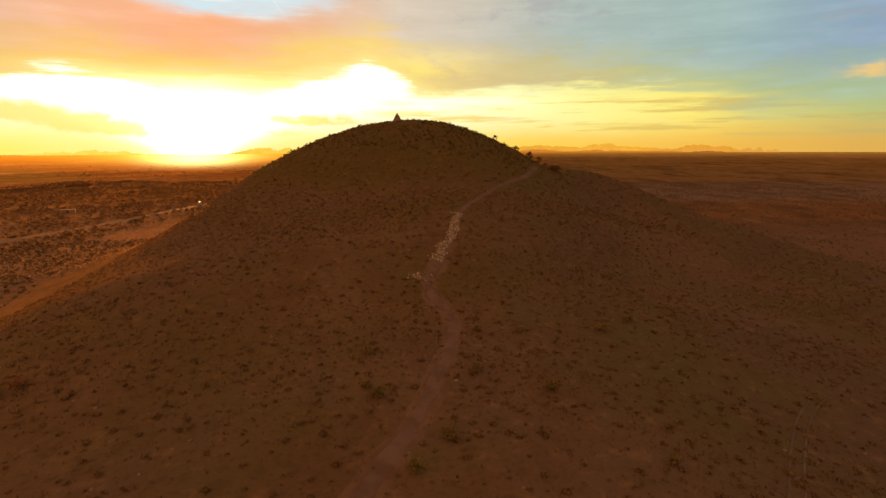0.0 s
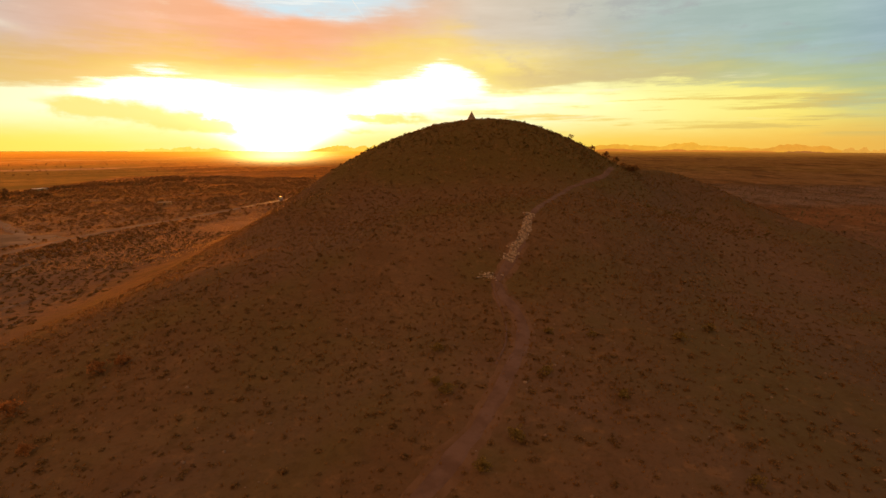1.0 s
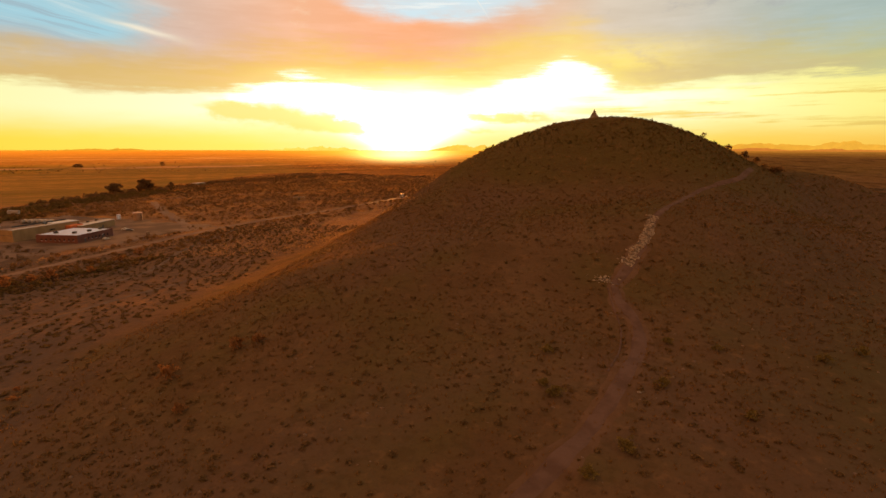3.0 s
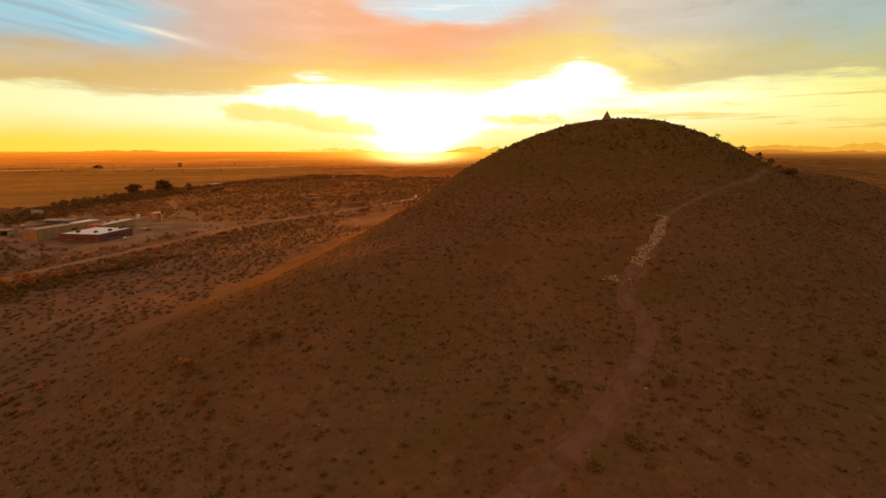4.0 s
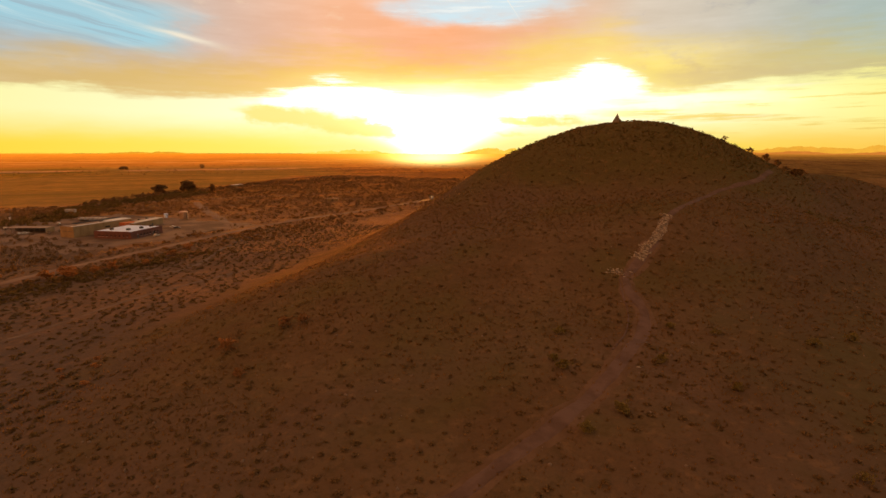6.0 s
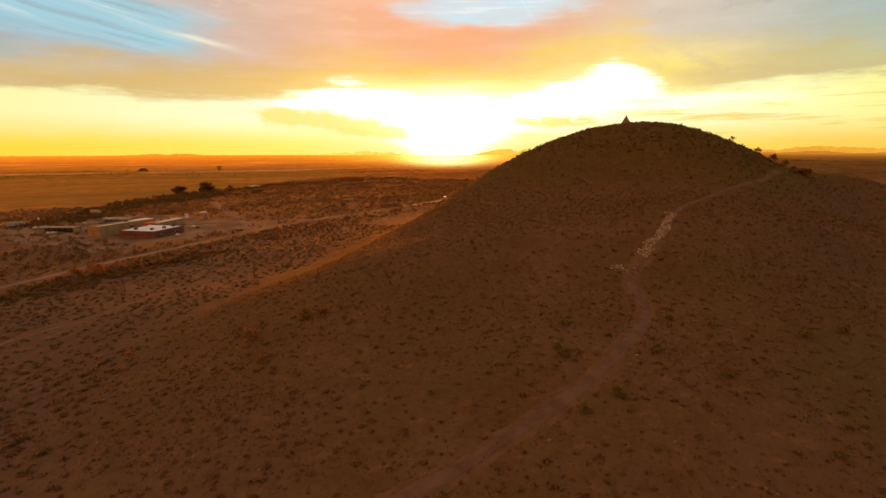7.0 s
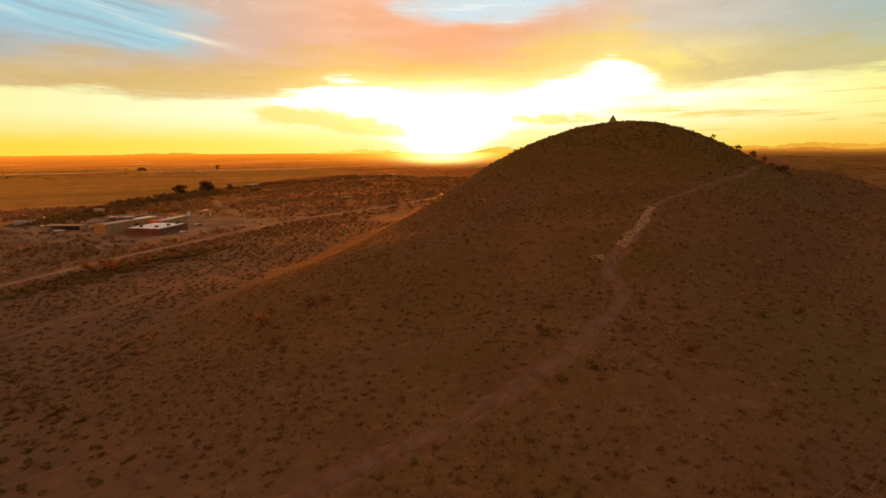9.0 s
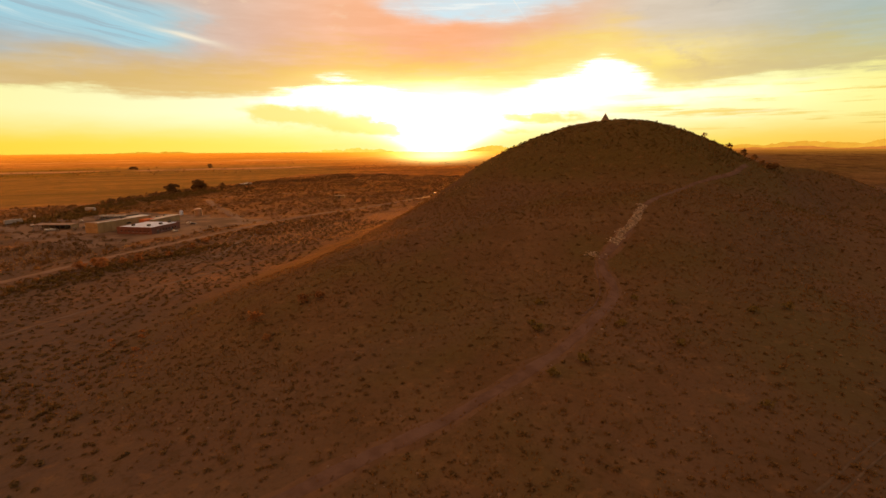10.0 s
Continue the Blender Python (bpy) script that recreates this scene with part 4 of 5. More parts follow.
tree("tree", 61.0, 284, 3.6, 8.5, "wide dark desert tree on the shoulder of the butte", "tree", 6, leaves=620, stems=3, bare=0.12)
tree("tree", 56.5, 285.5, 2.4, 4.4, "low dark desert tree on the shoulder of the butte", "tree", 7, leaves=400, stems=3, bare=0.12)
# trees of the farm
tree("tree", -612, 493, 11.5, 25, "broad dark tree at the edge of the field", "tree", 11, leaves=2600, bare=0.03, spray=0.05)
tree("tree", -603, 530, 15, 26, "tall domed dark tree at the edge of the field", "tree", 12, leaves=2800, bare=0.03, spray=0.05)
tree("tree", -572, 542, 11, 12, "narrow dark tree at the edge of the field", "tree", 13, leaves=1500, bare=0.03, spray=0.05)
tree("tree", -541, 560, 5, 18, "low dark tree beside a far farm building", "tree", 14, leaves=600, bare=0.03)
tree("tree", -1195, 1111, 13, 16, "lone dark tree on the far plain", "tree", 15, leaves=400, bare=0.03)
tree("tree", -1317, 968, 9, 30, "broad lone dark tree on the far plain", "tree", 16, leaves=500, bare=0.03)
def cactus(x, y, high):
    """A tall ribbed column with one raised arm."""
    root = thing("column_cactus", pose(x, y, at_ground(x, y) - 0.1), "tall dark column cactus standing in the scrub", "cactus")

    def ribbed(r0, z0, z1, dx=0.0):
        bm = lathe([(r0 * 0.85, z0), (r0, z0 + (z1 - z0) * 0.4), (r0 * 0.92, z1 - r0), (r0 * 0.6, z1 - r0 * 0.3), (r0 * 0.15, z1)], 24)
        for v in bm.verts:
            k = 1.0 + 0.12 * math.cos(12 * math.atan2(v.co.y, v.co.x))
            v.co.x, v.co.y = v.co.x * k + dx, v.co.y * k
        return bm

    part("stem", ribbed(0.34, 0, high), CACTUS, root, smooth=True)
    arm = ribbed(0.22, high * 0.48, high * 0.8, 0.85)
    lathe([(0.2, 0), (0.22, 0.5), (0.2, 1.0)], 12, arm, Matrix.Translation((0, 0, high * 0.5)) @ Matrix.Rotation(math.pi / 2, 4, "Y"))
    part("arm", arm, CACTUS, root, smooth=True)


cactus(252.1, 504.2, 5.5)
# dry bushes picked out by their rusty colour
for k, (x, y, wide) in enumerate([(-84.5, 75.0, 4.8), (-71.5, 65, 3.0), (-77.7, 87.4, 4.6), (-74.2, 89.8, 3.8), (-240, 137, 9.0), (-236.5, 155, 7.0), (-246, 131, 7.0), (-232, 170, 5.0), (-238, 148, 6.0), (-247, 209, 6.0), (-240, 192, 5.0), (-118, 66, 2.2), (-123, 70, 1.8), (-110, 58, 2.0), (-127, 63, 1.8), (-121, 60, 1.6)]):
    tree("dry_bush", x, y, wide * 0.62, wide, "rounded rusty orange-brown dry bush on the flat" if 3 < k < 11 else "rusty orange dry bush low on the butte", "bush", 30 + k, RUST, 420, 3, "rusty dry bushes", 0.12)


# soft olive bushes beside the trail and over the lower slope
for k, (x, y, wide) in enumerate([(-9.3, 85.6, 3.4), (8.2, 94.0, 3.0), (2.8, 74.6, 3.4), (-2.0, 67.2, 3.2), (-13, 101, 3.0), (9.6, 112, 2.6), (37.2, 113, 3.2), (45.6, 120.5, 3.4), (20.9, 88, 2.6), (-11.8, 88.6, 2.6), (18.5, 111, 2.4), (35, 69.5, 2.6)]):
    tree("olive_bush", x, y, wide * 0.6, wide, "soft rounded olive bush on the brown slope", "bush", 60 + k, OLIVE, 380, 3, "olive bushes on the butte", 0.1)


# ---------------------------------------------------------------- monument on the summit
def build_monument():
    x, y = -20.4, 274.5
    z = float(min(height(x + a, y + b) for a in (-2, 2) for b in (-2, 2)))
    root = thing("pyramid_monument", pose(x, y, z - 0.1, 0, 0, 8) @ Matrix.Diagonal((1.15, 1.15, 1.05, 1)), "steep rough stone pyramid monument on the summit", "monument")
    part("plinth", box(-2.15, -2.15, 0, 2.15, 2.15, 0.45, 0.06), MONUMENT, root)
    bm = bmesh.new()
    r = random.Random(5)
    courses = 13
    for k in range(courses):
        z0, z1 = 0.45 + k * 0.28, 0.45 + (k + 1) * 0.28
        h0 = 1.9 * (1 - k / (courses + 0.6))
        h1 = 1.9 * (1 - (k + 0.8) / (courses + 0.6))
        n = max(1, round(h0 * 2 / 0.55))
        for side in range(4):
            m = Matrix.Rotation(side * math.pi / 2, 4, "Z")
            for q in range(n):
                a0, a1 = -h0 + 2 * h0 * q / n + 0.012, -h0 + 2 * h0 * (q + 1) / n - 0.012
                b0, b1 = a0 * h1 / h0, a1 * h1 / h0
                o = r.uniform(-0.03, 0.03)
                back0, back1 = -h0 * 0.35, -h1 * 0.35
                pts = [(a0, -h0 - o, z0 + 0.01), (a1, -h0 - o, z0 + 0.01), (a1 * 0.4, back0, z0), (a0 * 0.4, back0, z0), (b0, -h1 - o, z1 - 0.01), (b1, -h1 - o, z1 - 0.01), (b1 * 0.4, back1, z1), (b0 * 0.4, back1, z1)]
                v = [bm.verts.new(m @ Vector(p)) for p in pts]
                for f in ((0, 1, 5, 4), (1, 2, 6, 5), (2, 3, 7, 6), (3, 0, 4, 7), (4, 5, 6, 7), (3, 2, 1, 0)):
                    bm.faces.new([v[i] for i in f])
    part("stonework", bm, MONUMENT, root)
    part("core", lathe([(2.3, 0.4), (0.12, 4.05)], 4, m=Matrix.Rotation(math.pi / 4, 4, "Z")), MONUMENT, root)
    part("capstone", lathe([(0.22, 4.02), (0.24, 4.12), (0.02, 4.5)], 4, m=Matrix.Rotation(math.pi / 4, 4, "Z")), MONUMENT, root)


build_monument()


# ---------------------------------------------------------------- rocks
def rock_mesh(name, seed, mat):
    r = random.Random(seed)
    bm = bmesh.new()
    bmesh.ops.create_icosphere(bm, subdivisions=1, radius=0.5)
    for v in bm.verts:
        v.co *= 0.72 + 0.5 * r.random()
        v.co.z *= 0.7
    for v in bm.verts:
        v.co = Vector((round(v.co.x * 4.5) / 4.5 * 0.5 + v.co.x * 0.5, v.co.y, v.co.z))
    me = bpy.data.meshes.new(name)
    bm.to_mesh(me)
    bm.free()
    me.materials.append(mat)
    return me


def build_rocks():
    r = random.Random(21)
    pale = [rock_mesh("stone", k, PALE_ROCK) for k in range(6)]
    root = thing("rock_outcrop", pose(4, 155, at_ground(4, 155)), "pale broken bedrock bared along the steep part of the trail", "rocks")
    back = root.matrix_basis.inverted()
    line = smooth_line([(7.6, 174.5), (6.5, 168), (5.6, 162), (4.4, 156), (2.2, 149.5), (0.4, 145)], 0.3)
    for k in range(190):
        s = r.random()
        x, y = line[int(s * (len(line) - 1))]
        w = 1.25 + 0.5 * math.sin(s * 9)
        x, y = x + r.gauss(-0.6, 0.65) * w, y + r.gauss(0, 0.9)
        size = 0.25 + 0.85 * r.random() ** 2.6
        ob = new("stone", pale[k % 6])
        ob.parent = root
        ob.matrix_basis = back @ pose(x, y, at_ground(x, y) + size * 0.16, r.uniform(-40, 40), r.uniform(-40, 40), r.uniform(0, 360)) @ Matrix.Diagonal((size * 1.5, size * 0.7, size, 1))
    low = thing("rock_outcrop", pose(-4.5, 136.5, at_ground(-4.5, 136.5)), "small pale bared rocks at the foot of the steep trail", "rocks")
    back = low.matrix_basis.inverted()
    for k in range(60):
        x, y = -4.2 + r.gauss(0, 1.5), 136.6 + r.gauss(0, 0.9)
        size = 0.25 + 0.6 * r.random() ** 2
        ob = new("stone", pale[k % 6])
        ob.parent = low
        ob.matrix_basis = back @ pose(x, y, at_ground(x, y) + size * 0.14, r.uniform(-20, 20), r.uniform(-20, 20), r.uniform(0, 360)) @ Matrix.Diagonal((size * 1.3, size, size * 0.8, 1))
    for k, (x, y, size) in enumerate([(4.3, 90.6, 0.7), (5.0, 91.2, 0.45), (-16.3, 242, 0.8), (22, 251, 0.7)]):
        ob = new("boulder", pale[k])
        ob.matrix_basis = pose(x, y, at_ground(x, y) + size * 0.15, 0, 0, k * 70) @ Matrix.Diagonal((size * 1.2, size, size, 1))
        tagged(ob, "small pale boulder lying on the brown slope", "boulder", "pale boulders")
    # loose dark stones over the slope, too many to count
    p = spread(2600, -90, 120, 25, 290, lambda x, y: off_line(x, y, TRAIL, 1.4), 12)
    me = rock_mesh("stone_shape", 50, DARK_ROCK)
    v = np.array([w.co[:] for w in me.vertices])
    f = np.array([list(q.vertices) for q in me.polygons])
    scatter("hill_stones", p, 0.2 + 0.7 * np.random.default_rng(4).random(len(p)) ** 3, [(v, f)], DARK_ROCK, "loose brown stones strewn over the butte", "stones", 0.0)


build_rocks()


# ---------------------------------------------------------------- buildings on the flat
def windows(root, wall_y, xs, z0, z1, wide, axis="x", wall_x=0.0):
    """Framed dark windows along a wall; each is a part with its frame."""
    for x in xs:
        if axis == "x":
            pane = part("window", box(x - wide / 2, wall_y - 0.03, z0, x + wide / 2, wall_y + 0.03, z1), GLASS, root)
            part("window_frame", box(x - wide / 2 - 0.12, wall_y - 0.06, z0 - 0.14, x + wide / 2 + 0.12, wall_y + 0.06, z0 - 0.001), WHITE_PAINT, pane)
        else:
            pane = part("window", box(wall_x - 0.03, x - wide / 2, z0, wall_x + 0.03, x + wide / 2, z1), GLASS, root)
            part("window_frame", box(wall_x - 0.06, x - wide / 2 - 0.12, z0 - 0.14, wall_x + 0.06, x + wide / 2 + 0.12, z0 - 0.001), WHITE_PAINT, pane)


def red_building():
    # local x runs along the long front, local y away from the butte
    root = thing("red_building", pose(-310.8, 222, PLAIN + 0.05, 0, 0, 103.5), "low dark red building with a flat white roof", "building")
    L, W, H = 30.0, 27.0, 4.6
    part("wall", box(0, 0, 0, L, W, H), RED_WALL, root)
    part("roof", box(0.5, 0.5, H + 0.004, L - 0.5, W - 0.5, H + 0.12), WHITE_ROOF, root, "bright white flat roof")
    bm = bmesh.new()
    for b in ((-0.06, -0.06, L + 0.06, 0.35), (-0.06, W - 0.35, L + 0.06, W + 0.06), (-0.06, 0.36, 0.35, W - 0.36), (L - 0.35, 0.36, L + 0.06, W - 0.36)):
        box(b[0], b[1], H + 0.002, b[2], b[3], H + 0.32, bm=bm)
    part("parapet", bm, RED_WALL, root)
    windows(root, 0.0, [9, 12, 15, 18, 22, 25], 1.3, 2.7, 1.1)
    windows(root, 0.0, [2.5 + 3.0 * k for k in range(8)], 1.5, 2.6, 0.9, axis="y", wall_x=0.0)
    for x in (5.5, 20.0):
        door = part("door", box(x, -0.07, 0, x + 1.2, 0.05, 2.3), DARK_METAL, root)
        part("door_frame", box(x - 0.12, -0.05, 2.302, x + 1.32, 0.06, 2.45), WHITE_PAINT, door)
    for x, y in ((7, 7.5), (16, 5), (25.5, 5), (6, 19)):
        unit = part("rooftop_unit", box(x, y, H + 0.2, x + 2.2, y + 1.6, H + 1.3, 0.06), DARK_METAL, root, "dark rooftop air conditioner")
        part("fan_guard", lathe([(0.6, H + 1.302), (0.6, H + 1.4), (0.5, H + 1.44)], 14, m=Matrix.Translation((x + 1.1, y + 0.8, 0))), DARK_METAL, unit)
        part("curb", box(x + 0.1, y + 0.1, H + 0.1, x + 2.1, y + 1.5, H + 0.198), WHITE_PAINT, unit)


def tan_building():
    root = thing("tan_building", pose(-350.0, 211.0, PLAIN + 0.05, 0, 0, 98), "tall tan warehouse with a weathered flat roof", "building")
    L, W, H = 47.0, 11.0, 7.2
    part("wall", box(0, 0, 0, L, W, H), TAN_WALL, root)
    part("roof", box(0.4, 2.8, H + 0.004, L - 0.4, W - 0.4, H + 0.15), RUSTY_ROOF, root, "brown weathered roof")
    part("roof_strip", box(-0.1, 0.1, H + 0.004, 30, 2.6, H + 0.3), GREY_ROOF, root, "pale grey roof strip along the front")
    part("roof_strip", box(30.2, 0.1, H + 0.004, L + 0.1, 9.0, H + 0.36), WHITE_PAINT, root, "white metal roof panels")
    part("parapet", box(9, W - 0.3, H + 0.16, L + 0.08, W + 0.08, H + 1.0), DARK_METAL, root, "dark roof edge")
    part("annex", box(36, -5.0, 0, 45, -0.004, 5.4, 0.05), ORANGE_PAINT, root, "orange painted annex")
    for x in (5, 11, 17, 23, 29):
        part("pilaster", box(x, -0.14, 0, x + 0.3, -0.002, H - 0.2), TAN_WALL, root)
    part("window", box(24.4, -0.05, 3.6, 28.4, 0.03, 4.6), GLASS, root)
    for k in range(2):
        d = part("roller_door", box(-0.1, 1.2 + 4.6 * k, 0, -0.002, 4.4 + 4.6 * k, 4.0), TAN_WALL, root)
        part("door_frame", box(-0.14, 1.0 + 4.6 * k, 4.002, -0.002, 4.6 + 4.6 * k, 4.2), DARK_METAL, d)
    u = part("rooftop_unit", box(25, 4, H + 0.35, 27, 6, H + 1.3, 0.06), DARK_METAL, root, "dark rooftop air conditioner")
    part("curb", box(25.1, 4.1, H + 0.15, 26.9, 5.9, H + 0.348), WHITE_PAINT, u)


def long_wing():
    root = thing("low_building", pose(-347.5, 252.5, PLAIN + 0.05, 0, 0, 107), "low tan building with a pale metal roof", "building")
    L, W, H = 34.0, 12.0, 4.6
    part("wall", box(0, 0, 0, L, W, H), TAN_WALL, root)
    part("roof", box(-0.3, -0.3, H + 0.004, L + 0.3, W * 0.55, H + 0.2), GREY_ROOF, root, "pale grey metal roof")
    part("roof", box(-0.3, W * 0.56, H + 0.004, L + 0.3, W + 0.3, H + 0.3), RUSTY_ROOF, root, "brown weathered roof")
    for x in (6, 15, 24):
        u = part("rooftop_unit", box(x, 6.4, H + 0.4, x + 1.6, 7.8, H + 1.2, 0.05), DARK_METAL, root, "dark rooftop air conditioner")
        part("curb", box(x + 0.1, 6.5, H + 0.3, x + 1.5, 7.7, H + 0.398), WHITE_PAINT, u)
    for x in (10, 20):
        part("door", box(x, -0.08, 0, x + 1.4, -0.002, 2.3), DARK_METAL, root)


def storage_tank(x, y, radius, high, mat, label, group=""):
    root = thing("storage_tank", pose(x, y, PLAIN + 0.12), label, "tank", group)
    part("shell", lathe([(radius, 0), (radius, high)], 32), mat, root, smooth=False)
    part("roof", lathe([(radius + 0.1, high + 0.002), (radius + 0.1, high + 0.12), (radius * 0.5, high + 0.12 + radius * 0.16), (0.15, high + 0.12 + radius * 0.26)], 32), mat, root)
    for k in range(1, 4):
        z = high * k / 4
        part("rib", lathe([(radius + 0.02, z), (radius + 0.08, z + 0.04), (radius + 0.02, z + 0.1)], 32), mat, root)
    bm = box(radius + 0.05, -0.3, 0, radius + 0.12, -0.22, high)
    box(radius + 0.05, 0.22, 0, radius + 0.12, 0.3, high, bm=bm)
    for k in range(int(high / 0.5)):
        box(radius + 0.06, -0.22, 0.3 + 0.5 * k, radius + 0.1, 0.22, 0.36 + 0.5 * k, bm=bm)
    part("ladder", bm, DARK_METAL, root)
    return root


def lying_tank(x, y, turn):
    """A white tank with domed ends on two saddles."""
    root = thing("lying_tank", pose(x, y, PLAIN + 0.1, 0, 0, turn) @ Matrix.Diagonal((0.85, 0.85, 0.85, 1)), "pale grey tank with domed ends lying on saddles", "tank", "pale tanks in the yard")
    prof = [(0.3, -4.0), (0.8, -3.8), (1.25, -3.3), (1.4, -2.7), (1.4, 2.7), (1.25, 3.3), (0.8, 3.8), (0.3, 4.0)]
    part("shell", lathe(prof, 20, m=Matrix.Translation((0, 0, 2.0)) @ Matrix.Rotation(math.pi / 2, 4, "Y")), DULL_PAINT, root, smooth=True)
    for q in (-2, 2):
        part("saddle", box(q - 0.25, -1.4, 0, q + 0.25, 1.4, 0.9, 0.05), DARK_METAL, root)
    part("hatch", lathe([(0.4, 3.32), (0.4, 3.62), (0.15, 3.72)], 12), WHITE_PAINT, root)
    return root


def open_shed():
    root = thing("open_shed", pose(-414.5, 206, PLAIN + 0.1, 0, 0, 24), "long open-fronted dark shed with a brown roof", "shed")
    L, W = 27.5, 9.0
    part("roof", box(-0.3, -0.5, 3.3, L + 0.3, W + 0.4, 3.5, 0.03), RUSTY_ROOF, root)
    part("back_wall", box(0, W - 0.2, 0, L, W, 3.298), DARK_METAL, root)
    for k in range(8):
        x = k * (L - 0.25) / 7
        part("post", box(x, 0, 0, x + 0.25, 0.25, 3.298), WOOD, root)
    part("side_wall", box(L - 0.2, 0.3, 0, L, W - 0.21, 3.29), TAN_WALL, root)


def trailer(x, y, turn, label, long=12.0):
    root = thing("box_trailer", pose(x, y, PLAIN + 0.1, 0, 0, turn), label, "trailer")
    part("box", box(-long / 2, -1.25, 1.1, long / 2, 1.25, 3.9, 0.06), DULL_PAINT, root)
    part("chassis", box(-long / 2 + 0.2, -0.5, 0.8, long / 2, 0.5, 1.098), DARK_METAL, root)
    part("landing_leg", box(-long / 2 + 2, -0.4, 0, -long / 2 + 2.2, 0.4, 0.798), DARK_METAL, root)
    for q in (long / 2 - 3.2, long / 2 - 1.9):
        for s in (-1.05, 1.05):
            w = part("wheel", lathe([(0.3, -0.16), (0.5, -0.14), (0.5, 0.14), (0.3, 0.16)], 18, m=Matrix.Translation((q, s, 0.5)) @ Matrix.Rotation(math.pi / 2, 4, "X")), RUBBER, root)
            part("rim", lathe([(0.24, -0.17), (0.28, 0.17)], 14, m=Matrix.Translation((q, s, 0.5)) @ Matrix.Rotation(math.pi / 2, 4, "X")), WHITE_PAINT, w)
    return root


def car(x, y, turn, paint, label, pickup=False):
    root = thing("pickup" if pickup else "car", pose(x, y, at_ground(x, y) + 0.13, 0, 0, turn), label, "pickup" if pickup else "car", "vehicles parked in the yard")
    prof = [(-2.3, 0.35), (2.3, 0.35), (2.35, 0.75), (2.1, 0.98), (0.95, 1.05), (0.35, 1.62), (-0.9, 1.66), (-1.25, 1.08), (-2.3, 1.05)] if pickup else \
           [(-2.2, 0.35), (2.2, 0.35), (2.25, 0.7), (2.0, 0.9), (1.0, 1.0), (0.35, 1.5), (-1.2, 1.52), (-1.95, 1.05), (-2.25, 0.95)]
    bm = bmesh.new()
    sides = []
    for s in (-0.9, 0.9):
        sides.append([bm.verts.new((px, s * (0.86 if pz > 1.2 else 1.0), pz)) for px, pz in prof])
    n = len(prof)
    for k in range(n):
        bm.faces.new((sides[0][k], sides[0][(k + 1) % n], sides[1][(k + 1) % n], sides[1][k]))
    bm.faces.new(sides[0][::-1])
    bm.faces.new(sides[1])
    bmesh.ops.recalc_face_normals(bm, faces=bm.faces)
    part("body", bm, paint, root)
    for s in (-1, 1):
        part("side_window", box(-0.8, s * 0.845 - 0.02, 1.12, 0.35, s * 0.845 + 0.02, 1.5), GLASS, root)
    part("windscreen", box(0.0, -0.68, -0.012, 0.62, 0.68, 0.012), GLASS, root).matrix_basis = pose(0.4, 0, 1.6, 0, 43, 0)
    for px in (-1.45, 1.4):
        for s in (-0.82, 0.82):
            m = Matrix.Translation((px, s, 0.34)) @ Matrix.Rotation(math.pi / 2, 4, "X")
            w = part("wheel", lathe([(0.2, -0.12), (0.34, -0.1), (0.34, 0.1), (0.2, 0.12)], 16, m=m), RUBBER, root)
            part("rim", lathe([(0.15, -0.125), (0.19, 0.125)], 12, m=m), GREY_ROOF, w)
    for s in (-0.6, 0.6):
        part("headlight", box(2.27, s - 0.2, 0.62, 2.36, s + 0.2, 0.78, 0.02), WHITE_PAINT, root)
    return root


def pallet_stack(x, y, turn, n):
    root = thing("pallet_stack", pose(x, y, at_ground(x, y) + 0.12, 0, 0, turn), "stack of weathered wooden pallets on the gravel", "pallets", "pallet stacks in the yard")
    for k in range(n):
        z = 0.32 * k
        bm = bmesh.new()
        for q in range(5):
            box(-1.2, -1.0 + 0.44 * q, z + 0.2, 1.2, -0.76 + 0.44 * q, z + 0.26, bm=bm)
        for q in (-1.1, 0, 0.95):
            box(q, -1.0, z + 0.02, q + 0.15, 1.0, z + 0.198, bm=bm)
        part("pallet", bm, WOOD, root)
    part("crate", box(-0.9, -0.8, 0.32 * n + 0.02, 0.7, 0.8, 0.32 * n + 1.1, 0.04), WHITE_PAINT if n == 3 else WOOD, root)
    return root


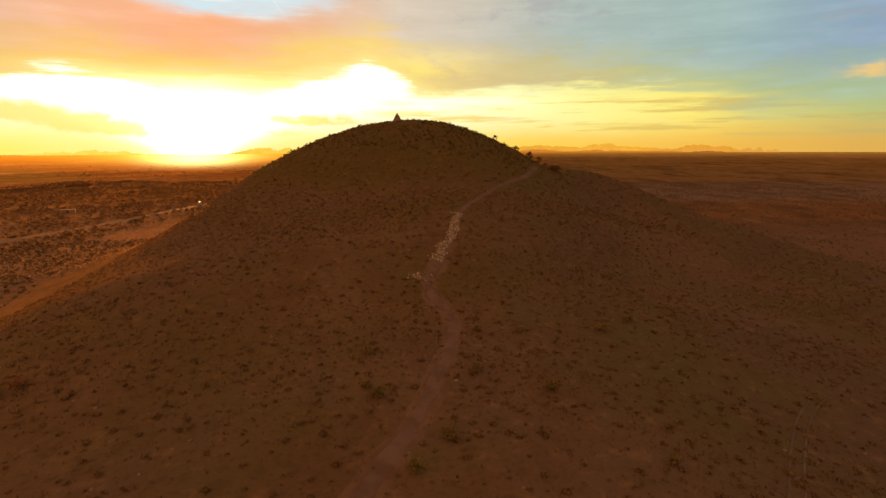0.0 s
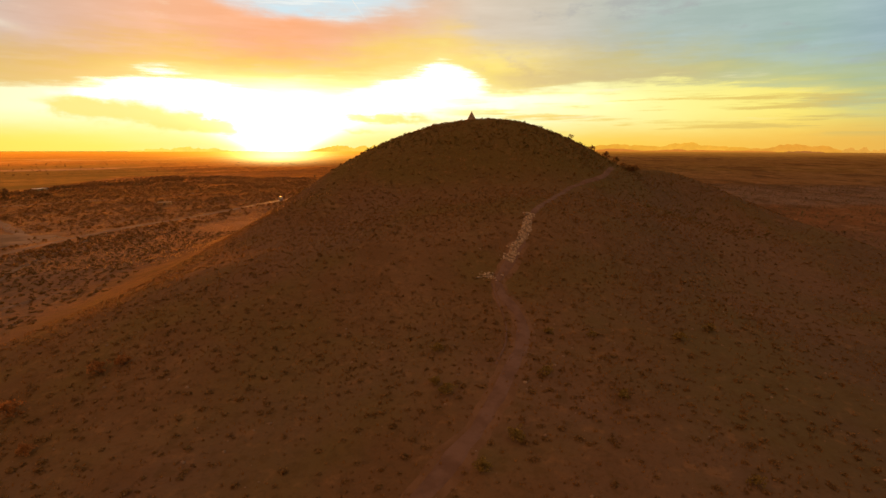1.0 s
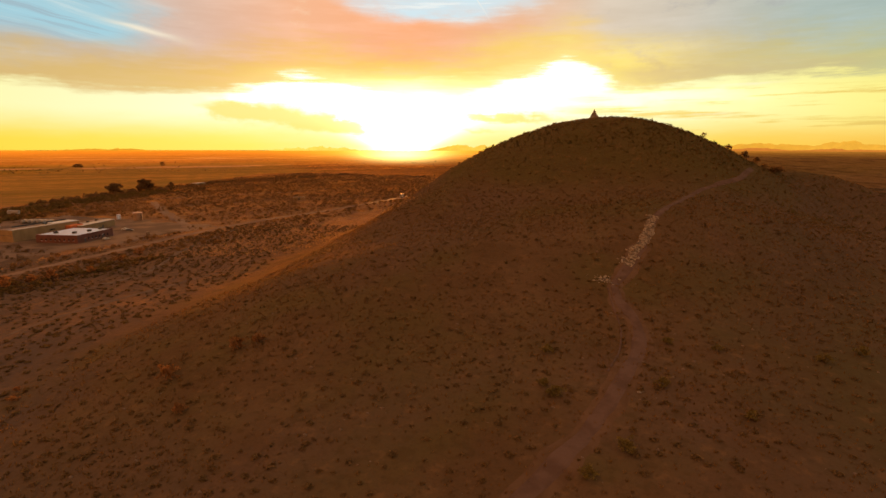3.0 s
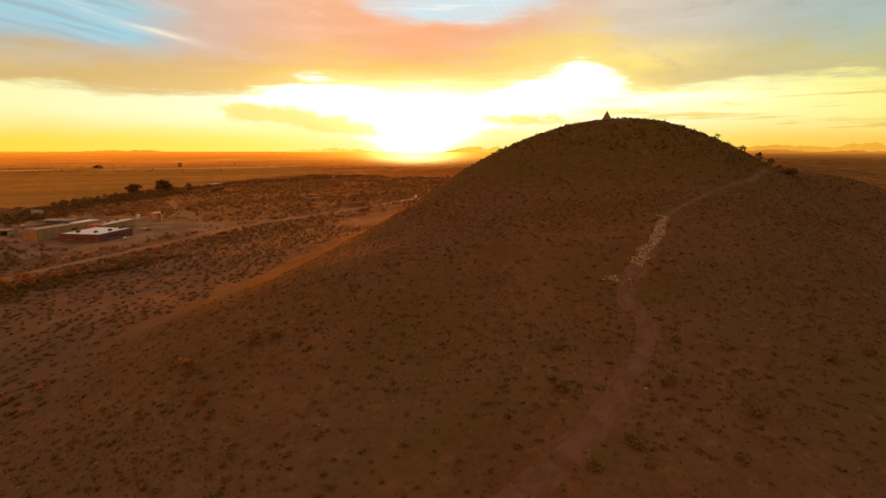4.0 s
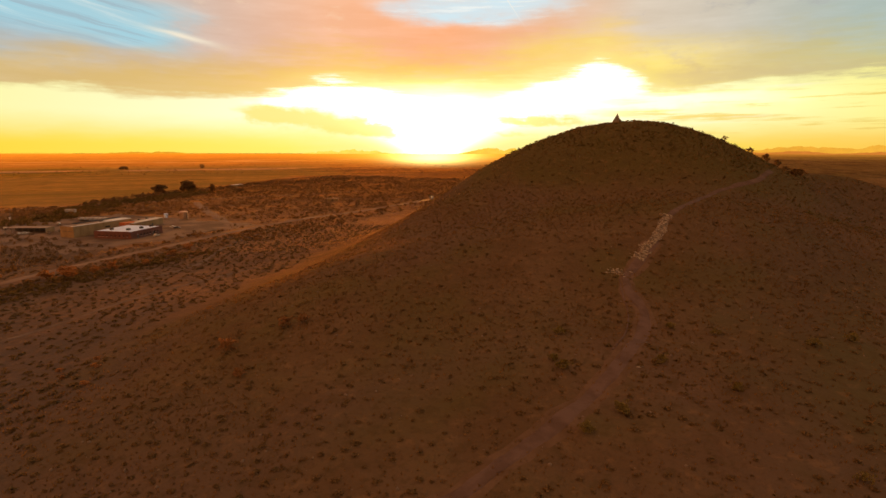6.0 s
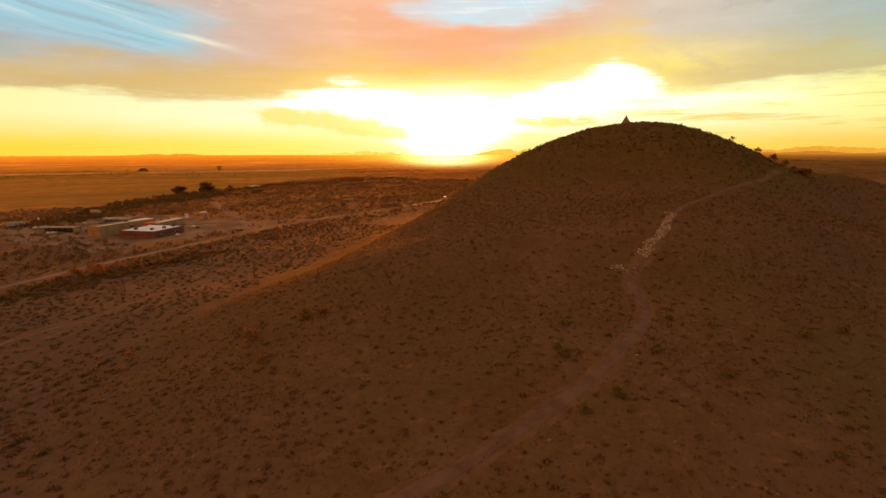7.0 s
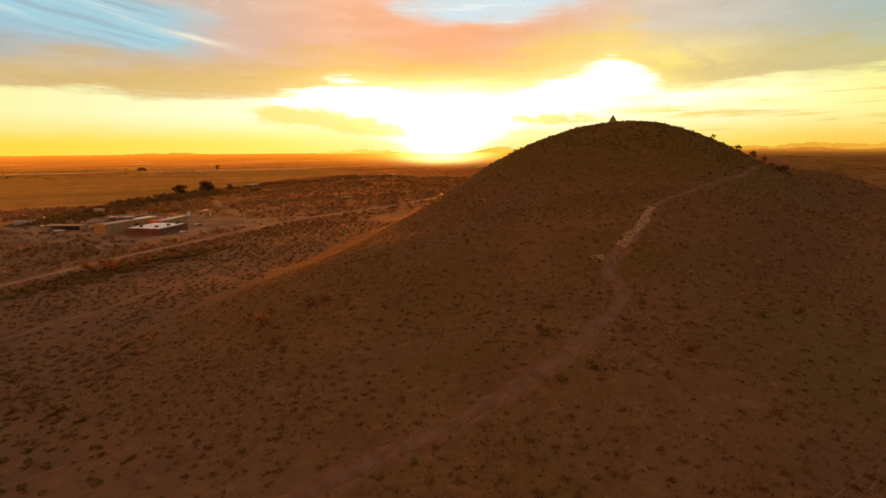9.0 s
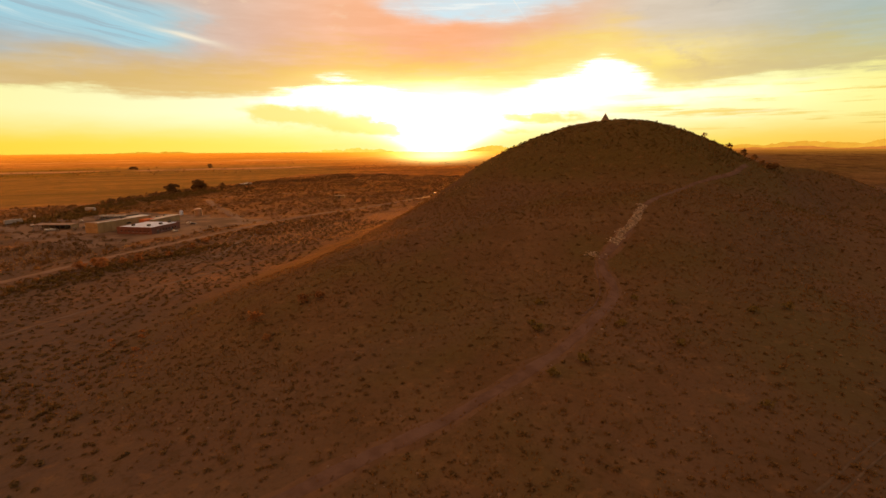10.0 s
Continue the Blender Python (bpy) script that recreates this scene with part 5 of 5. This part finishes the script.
def build_farm():
    red_building()
    tan_building()
    long_wing()
    storage_tank(-366.5, 312.5, 3.3, 5.8, BEIGE_STEEL, "large beige steel storage tank in the gravel yard")
    storage_tank(-386, 311.5, 1.5, 3.4, WHITE_ROOF, "small white water tank in the gravel yard")
    for k in range(6):
        lying_tank(-430.2 + 3.4 * k, 269.2 + 1.45 * k, 114)
    open_shed()
    trailer(-459, 217, 84, "long white box trailer parked by the brush")
    trailer(-490, 299, 22, "white box trailer parked behind the tanks", 9.0)
    trailer(-253.5, 566, 95, "small white trailer standing beside the far road", 7.0)
    car(-330.5, 271, 20, WHITE_PAINT, "white pickup parked on bare gravel", True)
    car(-325, 269.5, 35, CAR_DARK, "dark car parked on bare gravel")
    car(-384, 224.5, 10, CAR_DARK, "dark car parked beside the open shed")
    car(-379, 226, 200, CAR_DARK, "dark car parked beside the open shed")
    car(-396, 208, 75, WHITE_PAINT, "white pickup parked in front of the open shed", True)
    car(-307.5, 238, 100, GREY_ROOF, "grey car parked at the red building")
    for k, (x, y, n) in enumerate([(-394, 203, 3), (-388, 207, 2), (-380, 214, 4), (-372, 221, 2), (-402, 199, 2), (-376, 233, 3), (-430, 214, 3), (-436, 222, 2), (-420, 245, 3), (-300, 262, 2)]):
        pallet_stack(x, y, k * 37, n)
    root = thing("utility_pole", pose(-483, 246.5, PLAIN), "grey pole with a pale box beside the yard", "pole")
    part("shaft", lathe([(0.16, 0), (0.11, 9.0)], 10), WOOD, root)
    part("crossarm", box(-1.0, -0.06, 8.2, 1.0, 0.06, 8.35), WOOD, root)
    part("cabinet", box(-1.0, -0.6, 0, 1.4, -0.2, 3.0, 0.04), WHITE_PAINT, root)
    far = thing("far_barn", pose(-622, 640, PLAIN + 0.1, 0, 0, 98), "far low barn with a pale metal roof", "barn")
    part("wall", box(-10, -4, 0, 10, 4, 2.6), TAN_WALL, far)
    part("roof", box(-10.5, -4.6, 2.602, 10.5, 4.6, 3.1, 0.05), GREY_ROOF, far)
    part("door", box(-2, -4.1, 0, 2, -4.002, 2.3), DARK_METAL, far)
    shed = thing("far_shed", pose(-347, 500, PLAIN + 0.1, 0, 0, 30), "far low shed with a brown roof in the brush", "shed")
    part("wall", box(-6, -3, 0, 6, 3, 2.8), TAN_WALL, shed)
    part("roof", box(-6.4, -3.4, 2.802, 6.4, 3.4, 3.1, 0.04), RUSTY_ROOF, shed)
    part("door", box(-1, -3.1, 0, 1, -3.002, 2.2), DARK_METAL, shed)


build_farm()
build_scrub()
